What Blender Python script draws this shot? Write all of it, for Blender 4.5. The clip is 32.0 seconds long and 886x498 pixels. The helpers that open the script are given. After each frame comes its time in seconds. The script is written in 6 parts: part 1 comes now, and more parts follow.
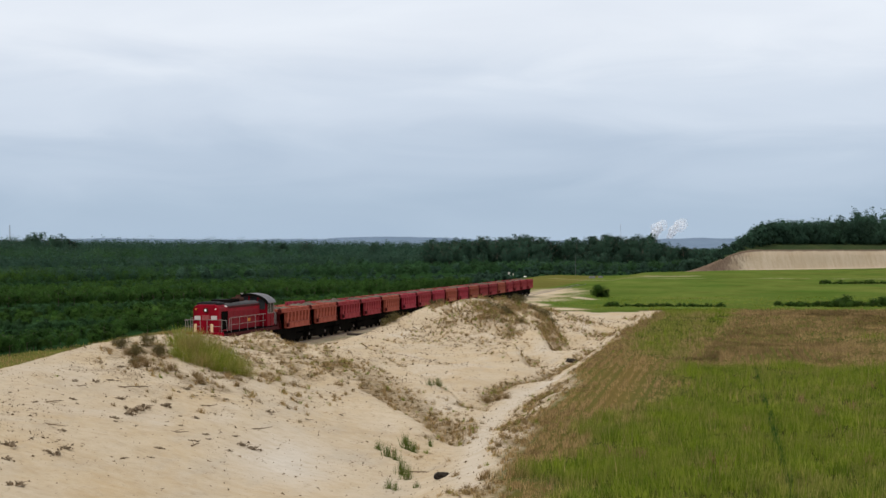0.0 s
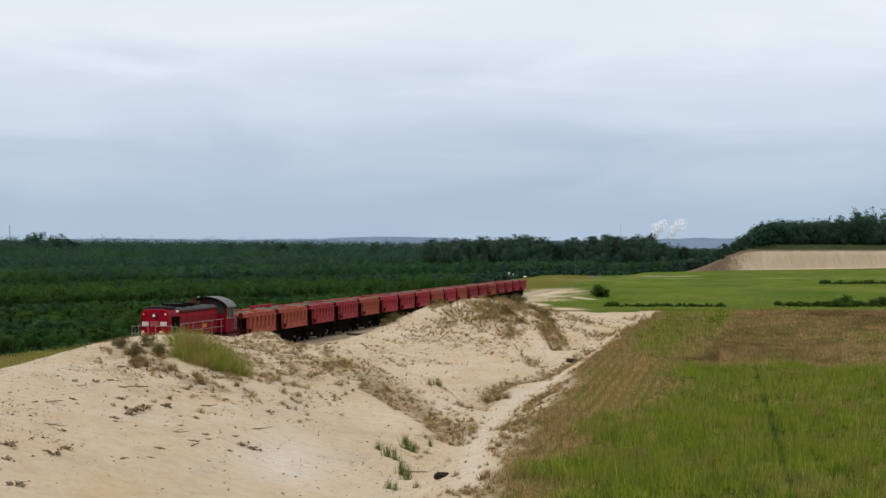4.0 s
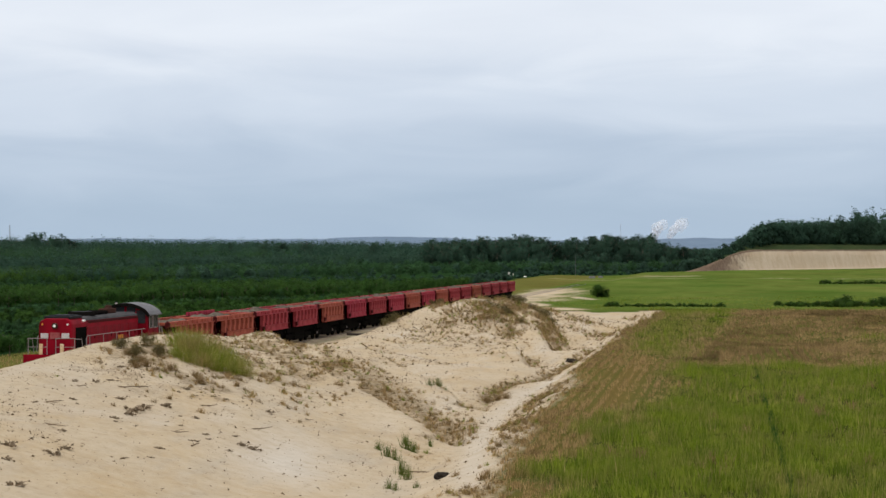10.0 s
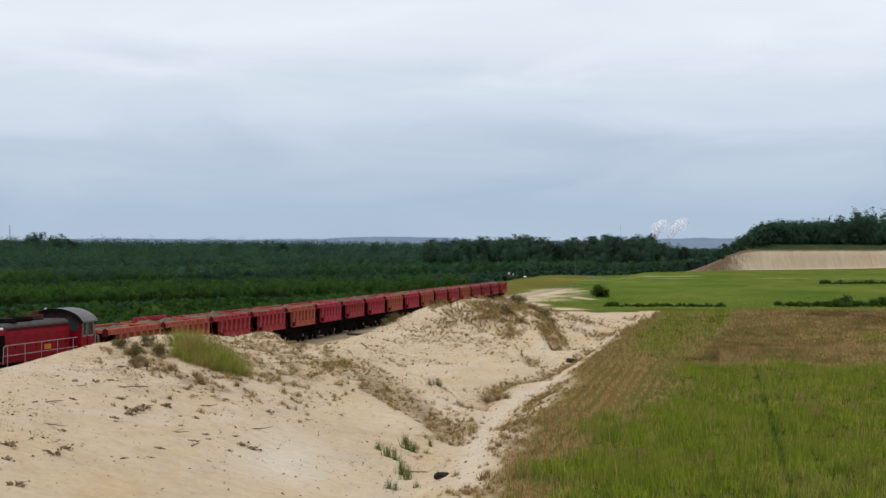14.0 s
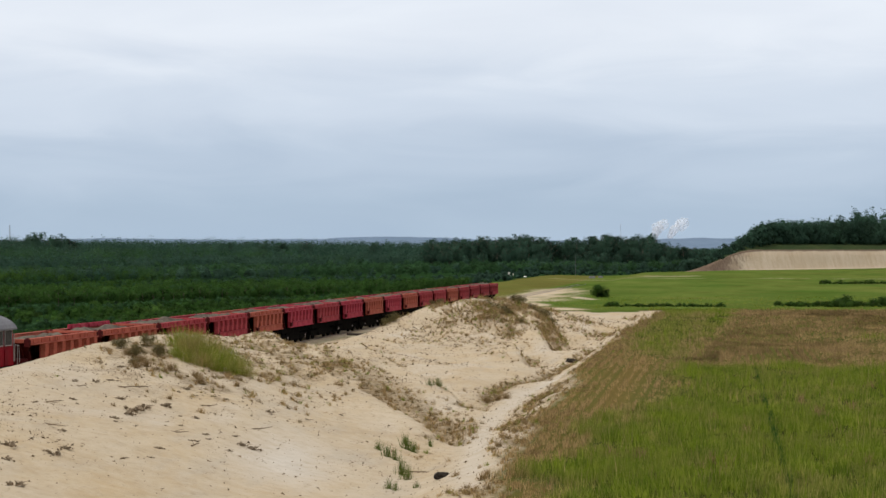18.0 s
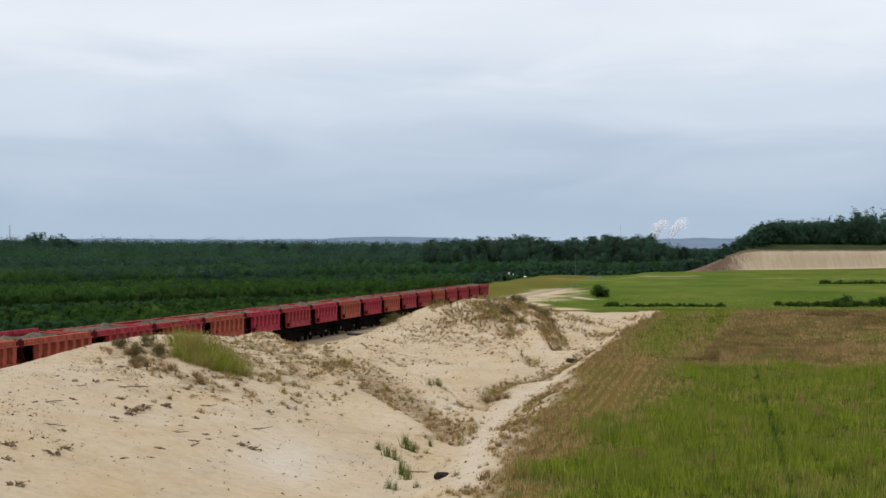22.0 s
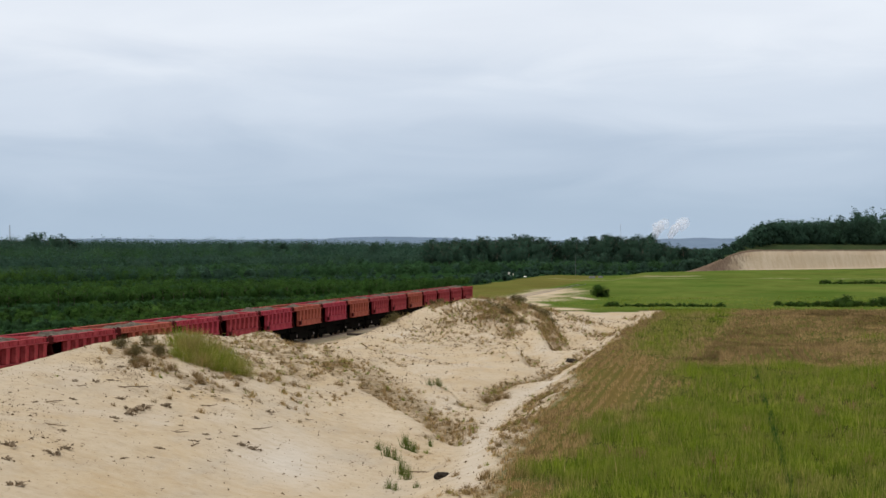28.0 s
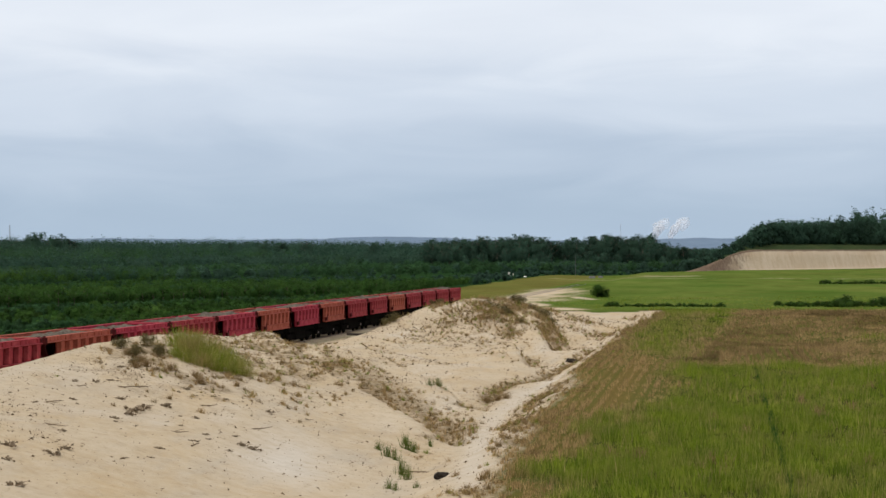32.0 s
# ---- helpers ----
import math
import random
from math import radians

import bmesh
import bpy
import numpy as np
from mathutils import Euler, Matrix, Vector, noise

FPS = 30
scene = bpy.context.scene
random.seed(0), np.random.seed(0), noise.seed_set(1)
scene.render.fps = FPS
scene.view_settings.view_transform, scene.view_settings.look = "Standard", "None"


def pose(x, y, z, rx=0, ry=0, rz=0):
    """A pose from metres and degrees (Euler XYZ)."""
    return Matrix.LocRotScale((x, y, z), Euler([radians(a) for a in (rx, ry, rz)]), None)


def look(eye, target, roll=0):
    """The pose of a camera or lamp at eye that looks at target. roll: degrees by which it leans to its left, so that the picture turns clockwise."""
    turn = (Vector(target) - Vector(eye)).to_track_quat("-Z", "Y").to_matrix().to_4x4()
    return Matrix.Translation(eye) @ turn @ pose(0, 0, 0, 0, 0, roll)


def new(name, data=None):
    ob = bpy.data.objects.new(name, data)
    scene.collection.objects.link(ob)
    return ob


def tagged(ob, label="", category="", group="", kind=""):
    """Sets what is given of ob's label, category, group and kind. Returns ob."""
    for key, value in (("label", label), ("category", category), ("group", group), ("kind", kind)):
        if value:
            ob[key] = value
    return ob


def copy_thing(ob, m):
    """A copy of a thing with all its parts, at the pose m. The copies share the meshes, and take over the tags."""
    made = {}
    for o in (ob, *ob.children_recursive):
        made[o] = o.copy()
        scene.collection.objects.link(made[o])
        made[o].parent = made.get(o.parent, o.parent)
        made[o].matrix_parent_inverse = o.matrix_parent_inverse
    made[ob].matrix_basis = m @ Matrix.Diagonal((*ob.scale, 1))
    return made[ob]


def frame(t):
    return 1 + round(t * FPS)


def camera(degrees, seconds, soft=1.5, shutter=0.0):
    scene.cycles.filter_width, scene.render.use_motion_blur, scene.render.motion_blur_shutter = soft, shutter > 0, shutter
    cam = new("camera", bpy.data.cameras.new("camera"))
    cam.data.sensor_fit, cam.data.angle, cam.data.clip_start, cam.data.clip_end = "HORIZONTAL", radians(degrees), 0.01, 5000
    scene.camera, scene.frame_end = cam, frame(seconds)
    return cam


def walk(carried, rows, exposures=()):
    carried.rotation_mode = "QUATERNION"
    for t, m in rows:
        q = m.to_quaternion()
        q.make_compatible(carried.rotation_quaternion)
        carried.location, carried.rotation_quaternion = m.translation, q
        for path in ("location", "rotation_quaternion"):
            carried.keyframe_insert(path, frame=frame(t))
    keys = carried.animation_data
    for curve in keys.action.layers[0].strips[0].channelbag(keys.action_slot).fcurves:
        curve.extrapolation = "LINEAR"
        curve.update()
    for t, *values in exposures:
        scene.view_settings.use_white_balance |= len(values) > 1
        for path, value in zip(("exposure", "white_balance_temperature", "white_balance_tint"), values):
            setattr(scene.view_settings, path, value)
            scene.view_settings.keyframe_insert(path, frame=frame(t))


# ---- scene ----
cam = camera(26.97, 32.0, soft=1.45)
EYE = (0.0, 0.0, 7.83)
walk(cam, [(0, look(EYE, (0, 100, 7.83))), (32, look(EYE, (0, 100, 7.83)))])

# ---- light: bright overcast sky, soft high sun behind the viewer ----
SUN_EL, SUN_AZ = 53.0, 222.0
scene.view_settings.exposure = 0.0
world = bpy.data.worlds.new("overcast_sky")
scene.world = world
world.use_nodes = True


def make_sky():
    nt = world.node_tree
    nt.nodes.clear()
    n, l = nt.nodes.new, nt.links.new
    out, bg = n("ShaderNodeOutputWorld"), n("ShaderNodeBackground")
    sky = n("ShaderNodeTexSky")
    sky.sky_type, sky.sun_disc = "NISHITA", False
    sky.sun_elevation, sky.sun_rotation = radians(SUN_EL), radians(SUN_AZ)
    tc, sep = n("ShaderNodeTexCoord"), n("ShaderNodeSeparateXYZ")
    l(tc.outputs["Generated"], sep.inputs[0])
    # cloud deck: grey-blue near the horizon, paler above
    ramp = n("ShaderNodeValToRGB")
    ramp.color_ramp.interpolation = "EASE"
    cols = [(0.0, (0.43, 0.55, 0.70)), (0.02, (0.43, 0.545, 0.69)), (0.048, (0.50, 0.60, 0.74)), (0.075, (0.64, 0.72, 0.84)),
            (0.12, (0.82, 0.87, 0.95)), (0.3, (0.90, 0.92, 0.97)), (1.0, (1.08, 1.10, 1.14))]
    e = ramp.color_ramp.elements
    while len(e) < len(cols):
        e.new(0.5)
    for k, (p, c) in zip(e, cols):
        k.position, k.color = p, (*c, 1)
    # streaky clouds, wide and thin
    mp, noi = n("ShaderNodeMapping"), n("ShaderNodeTexNoise")
    mp.inputs["Scale"].default_value = (5.0, 5.0, 22.0)
    mp.inputs["Rotation"].default_value = (0.0, 0.05, 0.0)
    l(tc.outputs["Generated"], mp.inputs[0])
    l(mp.outputs[0], noi.inputs["Vector"])
    noi.inputs["Scale"].default_value, noi.inputs["Detail"].default_value, noi.inputs["Roughness"].default_value = 1.6, 7, 0.5
    noi.inputs["Distortion"].default_value = 0.6
    off = n("ShaderNodeMath")
    off.operation = "MULTIPLY_ADD"
    off.inputs[1].default_value, off.inputs[2].default_value = 0.034, -0.017
    l(noi.outputs["Fac"], off.inputs[0])
    add = n("ShaderNodeMath")
    l(sep.outputs["Z"], add.inputs[0])
    l(off.outputs[0], add.inputs[1])
    l(add.outputs[0], ramp.inputs["Fac"])
    thin = n("ShaderNodeValToRGB")
    thin.color_ramp.elements[0].position, thin.color_ramp.elements[1].position = 0.3, 0.75
    thin.color_ramp.elements[0].color, thin.color_ramp.elements[1].color = (0.955, 0.96, 0.97, 1), (1.05, 1.045, 1.035, 1)
    l(noi.outputs["Fac"], thin.inputs["Fac"])
    mul = n("ShaderNodeMix")
    mul.data_type, mul.blend_type = "RGBA", "MULTIPLY"
    mul.inputs["Factor"].default_value = 1.0
    l(ramp.outputs["Color"], mul.inputs["A"])
    l(thin.outputs["Color"], mul.inputs["B"])
    # a little of the clear sky behind the deck
    dim = n("ShaderNodeMix")
    dim.data_type, dim.blend_type = "RGBA", "MULTIPLY"
    dim.inputs["Factor"].default_value = 1.0
    dim.inputs["B"].default_value = (0.1, 0.1, 0.1, 1)
    l(sky.outputs["Color"], dim.inputs["A"])
    mix = n("ShaderNodeMix")
    mix.data_type = "RGBA"
    mix.inputs["Factor"].default_value = 0.93
    l(dim.outputs["Result"], mix.inputs["A"])
    l(mul.outputs["Result"], mix.inputs["B"])
    l(mix.outputs["Result"], bg.inputs["Color"])
    bg.inputs["Strength"].default_value = 1.0
    l(bg.outputs[0], out.inputs[0])


make_sky()
sun = new("sun", bpy.data.lights.new("sun", "SUN"))
sun.data.energy, sun.data.angle, sun.data.color = 1.42, radians(20), (1.0, 0.94, 0.84)
sun.matrix_world = pose(0, 0, 60, 90 - SUN_EL, 0, 180 - SUN_AZ)

# ---- the plan: x across the line (towards the meadow), y along it (away), rail top at 0 ----
SLOPE = -0.004037
TRACK = pose(-12.68, 158.03, 0, 0, 0, -8.589)


def at(w, s, z, rz=0.0, size=1.0):
    return TRACK @ pose(w, s, z, 0, 0, rz) @ Matrix.Scale(size, 4)


def smooth(t):
    t = np.clip(t, 0, 1)
    return t * t * (3 - 2 * t)


def lattice(i, j, seed):
    v = np.sin(i * 127.1 + j * 311.7 + seed * 74.7) * 43758.5453
    return v - np.floor(v)


def value_noise(x, y, seed=0):
    i, j = np.floor(x), np.floor(y)
    u, v = smooth(x - i), smooth(y - j)
    a, b = lattice(i, j, seed), lattice(i + 1, j, seed)
    c, d = lattice(i, j + 1, seed), lattice(i + 1, j + 1, seed)
    return (a + (b - a) * u) * (1 - v) + (c + (d - c) * u) * v


def fractal(x, y, seed=0, octaves=4):
    total, amp = 0.0, 0.5
    for k in range(octaves):
        total = total + amp * (value_noise(x, y, seed + k) - 0.5)
        x, y, amp = x * 2.03 + 7.1, y * 2.03 + 3.7, amp * 0.5
    return total


def near_line(w, s, a, b):
    """Distance to the line from a to b (each w, s) and the share along it."""
    dw, ds = b[0] - a[0], b[1] - a[1]
    n2 = dw * dw + ds * ds
    t = np.clip(((w - a[0]) * dw + (s - a[1]) * ds) / n2, 0, 1)
    return np.hypot(w - a[0] - t * dw, s - a[1] - t * ds), t


def near_path(w, s, points):
    """Distance to a bent line; negative on the side that looks along the line, away from the viewer."""
    best, sign = np.full(np.shape(w), 1e9), np.ones(np.shape(w))
    for a, b in zip(points, points[1:]):
        d, t = near_line(w, s, a, b)
        side = np.sign((b[0] - a[0]) * (s - a[1]) - (b[1] - a[1]) * (w - a[0]))
        sign = np.where(d < best, side, sign)
        best = np.minimum(d, best)
    return best * -sign


# edges and washed lines of the heaps, from the crest down to the foot
RIDGE_NEAR = ((8.6, -45), (12, -53), (16.5, -62), (20.2, -66.3), (23.6, -71.5))
RIB_MID = ((9.3, -18), (12.7, -30), (15.8, -40), (18.3, -46), (21, -51))
RILL_FAR = ((9.8, 24), (12.3, 16.5), (14.7, 10), (18.7, 1.4), (20.6, -10))
RIB_FAR = ((11.9, 36), (14.1, 32), (18.3, 24.5), (20.5, 12))
SHOULDER = ((13.5, 48), (16.5, 43), (18, 39.5), (20.2, 25), (21.5, 19.6))
GULLY = ((22.6, -53), (22.3, -34), (24, -28), (24.2, -8), (25.1, 14), (26.7, 21), (27.9, 44), (29.3, 78))
FOOTPATH = ((26.7, -22), (25, -26), (24.2, -44), (24.3, -56), (24.9, -67), (26.7, -84), (27.8, -94))
CREST_S = [-260, -110, -90, -80, -72, -66, -60, -48, -40, -34, -27, -10, 5, 14, 24, 30, 34, 42, 50, 56, 64, 72, 84]
CREST_Z = [2.4, 2.5, 2.6, 2.93, 3.32, 3.4, 3.3, 2.8, 2.4, 1.6, 0.8, 0.4, 0.7, 1.4, 2.3, 1.85, 1.95, 2.42, 2.3, 2.0, 1.5, 0.5, -0.7]


def rail_level(s):
    return SLOPE * np.clip(s, -200, 330)


def height(w, s, fine=True):
    """The ground's height over the plan."""
    w, s = np.asarray(w, float), np.asarray(s, float)
    bed = rail_level(s) - 0.1
    wc = 7.2 + 2.2 * smooth((s - 5) / 30) + 1.2 * fractal(s / 14, s * 0, 3, 2)
    zc = np.interp(s, CREST_S, CREST_Z)
    wob = fractal(s / 9, s * 0 + 4.0, 5, 3)
    wg = 24.2 + 1.6 * wob
    zg = -1.0 + 0.25 * smooth((s - 30) / 40)
    zm = 0.05 - 0.75 * smooth((s - 60) / 45)
    face = smooth((w - wc) / (wg - wc)) * 0.45 + np.clip((w - wc) / (wg - wc), 0, 1) * 0.55
    z = np.where(w < wc, bed + (zc - bed) * smooth((w - 2.6) / (wc - 2.6)), zc + (zg - zc) * face)
    z = np.where(w > wg, zg + (zm - zg) * smooth((w - wg - 0.4) / 3.2), z)
    # sharp edges: the viewer's side stays full, the far side drops into a hollow
    soft = smooth((w - 7) / 3) * smooth((25 - w) / 3)
    for line, up, down, reach in ((RIDGE_NEAR, 0.45, 1.15, 2.0), (RIB_MID, 0.3, 0.55, 1.2), (RILL_FAR, 0.4, 0.95, 1.4), (RIB_FAR, 0.4, 0.8, 1.3), (SHOULDER, 0.5, 0.6, 1.5)):
        d = near_path(w, s, line)
        near, far = np.clip(d, 0, 99), np.clip(-d, 0, 99)
        z = z + soft * np.where(d > 0, up * np.exp(-(near / 2.2) ** 2), up * np.exp(-(far / 0.5) ** 2) - down * far / reach * np.exp(1 - far / reach))
    # smooth blown hollow between the heaps
    z = z - 0.35 * soft * np.exp(-((w - 14.5) / 3.0) ** 2 - ((s + 12 + 1.6 * (w - 14.5)) / 9) ** 2)
    # the gully's cut and the path trodden beside it
    z = z - 0.3 * np.exp(-(near_path(w, s, GULLY) / 0.7) ** 2) * smooth((70 - s) / 20)
    z = z - 0.14 * np.exp(-(near_path(w, s, FOOTPATH) / 0.55) ** 2)
    on_sand = smooth((w - 4) / 3) * smooth((27 - w) / 2) * smooth((90 - s) / 10)
    z = z + on_sand * (0.4 * fractal(w / 5.5, s / 7.0, 11, 3) + 0.42 * fractal((0.95 * w + 0.3 * s) / 1.5, (0.3 * w - 0.95 * s) / 7.0, 15, 4) * smooth((s + 72) / 20) * smooth((23.5 - w) / 3))
    if fine:
        z = z + on_sand * (0.13 * fractal(w / 0.8, s / 0.8, 17, 3) + 0.07 * fractal(w / 0.35, s / 0.35, 19, 2))
    # the far fields and the low wood beyond the line
    far = smooth((s - 120) / 200) * smooth((w - 3) / 10)
    z = z + far * (0.5 * fractal(w / 40, s / 60, 21, 3))
    left = smooth((-4 - w) / 14)
    z = z * (1 - left) + left * (-0.8 + 0.4 * fractal(w / 25, s / 25, 31, 3))
    rise = np.clip((np.hypot(w, s) - 1200) / 2500, 0, 1)
    return z + 12 * rise * rise


# ---- materials ----
def material(name, rough=0.8, metal=0.0):
    m = bpy.data.materials.new(name)
    m.use_nodes = True
    b = m.node_tree.nodes["Principled BSDF"]
    b.inputs["Roughness"].default_value, b.inputs["Metallic"].default_value = rough, metal
    b.inputs["Specular IOR Level"].default_value = 0.12
    return m, m.node_tree, b


def coords(nt, kind="Object", scale=(1, 1, 1)):
    tc, mp = nt.nodes.new("ShaderNodeTexCoord"), nt.nodes.new("ShaderNodeMapping")
    mp.inputs["Scale"].default_value = scale
    nt.links.new(tc.outputs[kind], mp.inputs[0])
    return mp.outputs[0]


def noise_of(nt, vec, scale, detail=5, rough=0.55, lo=0.3, hi=0.7):
    """Noise stretched to 0..1 between lo and hi."""
    n = nt.nodes.new("ShaderNodeTexNoise")
    n.inputs["Scale"].default_value, n.inputs["Detail"].default_value, n.inputs["Roughness"].default_value = scale, detail, rough
    nt.links.new(vec, n.inputs["Vector"])
    r = nt.nodes.new("ShaderNodeMapRange")
    r.inputs["From Min"].default_value, r.inputs["From Max"].default_value = lo, hi
    nt.links.new(n.outputs["Fac"], r.inputs["Value"])
    return r.outputs[0]


def blend(nt, fac, a, b, mode="MIX"):
    m = nt.nodes.new("ShaderNodeMix")
    m.data_type, m.blend_type = "RGBA", mode
    for key, v in (("Factor", fac), ("A", a), ("B", b)):
        sock = m.inputs[key]
        if isinstance(v, (int, float)):
            sock.default_value = v
        elif isinstance(v, tuple):
            sock.default_value = (*v, 1)
        else:
            nt.links.new(v, sock)
    return m.outputs["Result"]


def attribute(nt, name):
    a = nt.nodes.new("ShaderNodeAttribute")
    a.attribute_name = name
    return a.outputs["Fac"]


def calc(nt, op, a, b=0.5, c=0.5):
    m = nt.nodes.new("ShaderNodeMath")
    m.operation = op
    for k, v in enumerate((a, b, c)):
        if isinstance(v, (int, float)):
            m.inputs[k].default_value = v
        else:
            nt.links.new(v, m.inputs[k])
    return m.outputs[0]


def relief(nt, b, h, strength=0.3, distance=0.05):
    bump = nt.nodes.new("ShaderNodeBump")
    bump.inputs["Strength"].default_value, bump.inputs["Distance"].default_value = strength, distance
    nt.links.new(h, bump.inputs["Height"])
    nt.links.new(bump.outputs[0], b.inputs["Normal"])


def two_scale(name, c1, c2, c3, big=0.6, small=9.0, rough=0.8, metal=0.0, bump=0.2, dist=0.01, stretch=(1, 1, 1), gloss=0.05):
    """A worn surface: c1 and c2 in large patches, c3 in fine grain and stains."""
    m, nt, b = material(name, rough, metal)
    b.inputs["Specular IOR Level"].default_value = gloss
    v = coords(nt, "Object", stretch)
    n1, n2 = noise_of(nt, v, big), noise_of(nt, v, small, 6, 0.6, 0.45, 0.75)
    col = blend(nt, n1, c1, c2)
    col = blend(nt, calc(nt, "MULTIPLY", n2, 0.7), col, c3)
    nt.links.new(col, b.inputs["Base Color"])
    relief(nt, b, n2, bump, dist)
    return m


def ground_material():
    m, nt, b = material("sand_and_meadow", 0.95)
    b.inputs["Specular IOR Level"].default_value = 0.0
    v = coords(nt)
    sand, dry, lush = attribute(nt, "sand"), attribute(nt, "dry"), attribute(nt, "lush")
    n_big, n_mid = noise_of(nt, v, 0.12), noise_of(nt, v, 0.7, 6, 0.6)
    n_fine, n_grit = noise_of(nt, v, 5.0, 6, 0.65), noise_of(nt, v, 22.0, 4, 0.6, 0.35, 0.75)
    # pale sand, washed and raked by rain
    c = blend(nt, n_big, (0.455, 0.352, 0.222), (0.545, 0.452, 0.328))
    c = blend(nt, calc(nt, "MULTIPLY", n_mid, 0.35), c, (0.40, 0.29, 0.175))
    rills = noise_of(nt, coords(nt, "Object", (0.9, 0.9, 0.5)), 1.6, 7, 0.7, 0.35, 0.65)
    # ochre patches and grey ones
    c = blend(nt, calc(nt, "MULTIPLY", noise_of(nt, coords(nt, "Object", (1.0, 0.45, 0.6)), 0.3, 5, 0.6, 0.47, 0.72), 0.75), c, (0.47, 0.335, 0.178))
    c = blend(nt, calc(nt, "MULTIPLY", noise_of(nt, coords(nt, "Object", (1.2, 0.4, 0.8)), 0.42, 6, 0.65, 0.5, 0.72), 0.7), c, (0.40, 0.345, 0.275))
    c = blend(nt, calc(nt, "MULTIPLY", rills, 0.35), c, (0.63, 0.545, 0.42))
    c = blend(nt, calc(nt, "MULTIPLY", n_grit, 0.25), c, (0.40, 0.30, 0.19))
    c = blend(nt, attribute(nt, "pale"), c, blend(nt, n_mid, (0.62, 0.57, 0.50), (0.54, 0.48, 0.40)))
    c = blend(nt, calc(nt, "MULTIPLY", noise_of(nt, v, 1.7, 8, 0.75, 0.48, 0.66), calc(nt, "MULTIPLY_ADD", dry, 0.6, 0.22)), c, (0.33, 0.245, 0.155))
    # crumbs of litter and seedlings on it
    specks = noise_of(nt, v, 3.4, 6, 0.78, 0.56, 0.68)
    c = blend(nt, calc(nt, "MULTIPLY", specks, calc(nt, "MULTIPLY_ADD", dry, 0.8, 0.2)), c, (0.12, 0.085, 0.04))
    # dry growth over sand
    d_edge = calc(nt, "SUBTRACT", calc(nt, "MULTIPLY_ADD", dry, 1.35, calc(nt, "MULTIPLY_ADD", n_fine, 0.5, calc(nt, "MULTIPLY", rills, 0.6))), 0.95)
    d_edge = noise_clamp(nt, d_edge)
    straw = blend(nt, n_mid, (0.27, 0.18, 0.095), (0.125, 0.095, 0.045))
    straw = blend(nt, calc(nt, "MULTIPLY", n_grit, 0.6), straw, (0.08, 0.06, 0.03))
    # grass
    g = blend(nt, n_mid, (0.07, 0.122, 0.024), (0.112, 0.165, 0.034))
    g = blend(nt, calc(nt, "MULTIPLY", n_grit, 0.7), g, (0.07, 0.095, 0.014))
    g = blend(nt, calc(nt, "MULTIPLY", noise_of(nt, coords(nt, "Object", (1, 0.35, 1)), 0.06, 5), 0.6), g, (0.05, 0.10, 0.013))
    g = blend(nt, calc(nt, "MULTIPLY", noise_of(nt, coords(nt, "Object", (0.8, 0.3, 1)), 0.06, 6, 0.65, 0.42, 0.66), 0.7), g, (0.15, 0.18, 0.04))
    g = blend(nt, calc(nt, "MULTIPLY", noise_of(nt, coords(nt, "Object", (1.0, 0.35, 1)), 0.13, 6, 0.65, 0.5, 0.7), 0.6), g, (0.06, 0.075, 0.014))
    soil = blend(nt, n_fine, (0.21, 0.14, 0.045), (0.115, 0.08, 0.03))
    # drilled rows in the stubble margin, 0.6 m apart
    sep = nt.nodes.new("ShaderNodeSeparateXYZ")
    nt.links.new(v, sep.inputs[0])
    drill = calc(nt, "SINE", calc(nt, "MULTIPLY_ADD", sep.outputs[0], 10.5, calc(nt, "MULTIPLY", n_mid, 0.8)))
    furrow = noise_clamp(nt, calc(nt, "MULTIPLY", calc(nt, "MULTIPLY_ADD", drill, -1.2, 0.1), n_fine))
    soil = blend(nt, calc(nt, "MULTIPLY", furrow, 0.45), soil, (0.07, 0.05, 0.018))
    g = blend(nt, lush, soil, g)
    bare = calc(nt, "SUBTRACT", calc(nt, "MULTIPLY_ADD", sand, 2.0, n_fine), 1.0)
    top = blend(nt, d_edge, c, straw)
    g = blend(nt, attribute(nt, "thick"), g, blend(nt, n_mid, (0.035, 0.045, 0.010), (0.07, 0.07, 0.018)))
    col = blend(nt, noise_clamp(nt, bare), g, top)
    # a very dark green floor wherever the woods stand
    col = blend(nt, attribute(nt, "wood_floor"), col, blend(nt, n_fine, (0.014, 0.038, 0.013), (0.026, 0.056, 0.018)))
    nt.links.new(col, b.inputs["Base Color"])
    h = calc(nt, "MULTIPLY_ADD", n_fine, 0.7, n_grit)
    relief(nt, b, calc(nt, "ADD", h, rills), 0.48, 0.06)
    return m


def noise_clamp(nt, v):
    c = nt.nodes.new("ShaderNodeClamp")
    nt.links.new(v, c.inputs["Value"])
    return c.outputs[0]


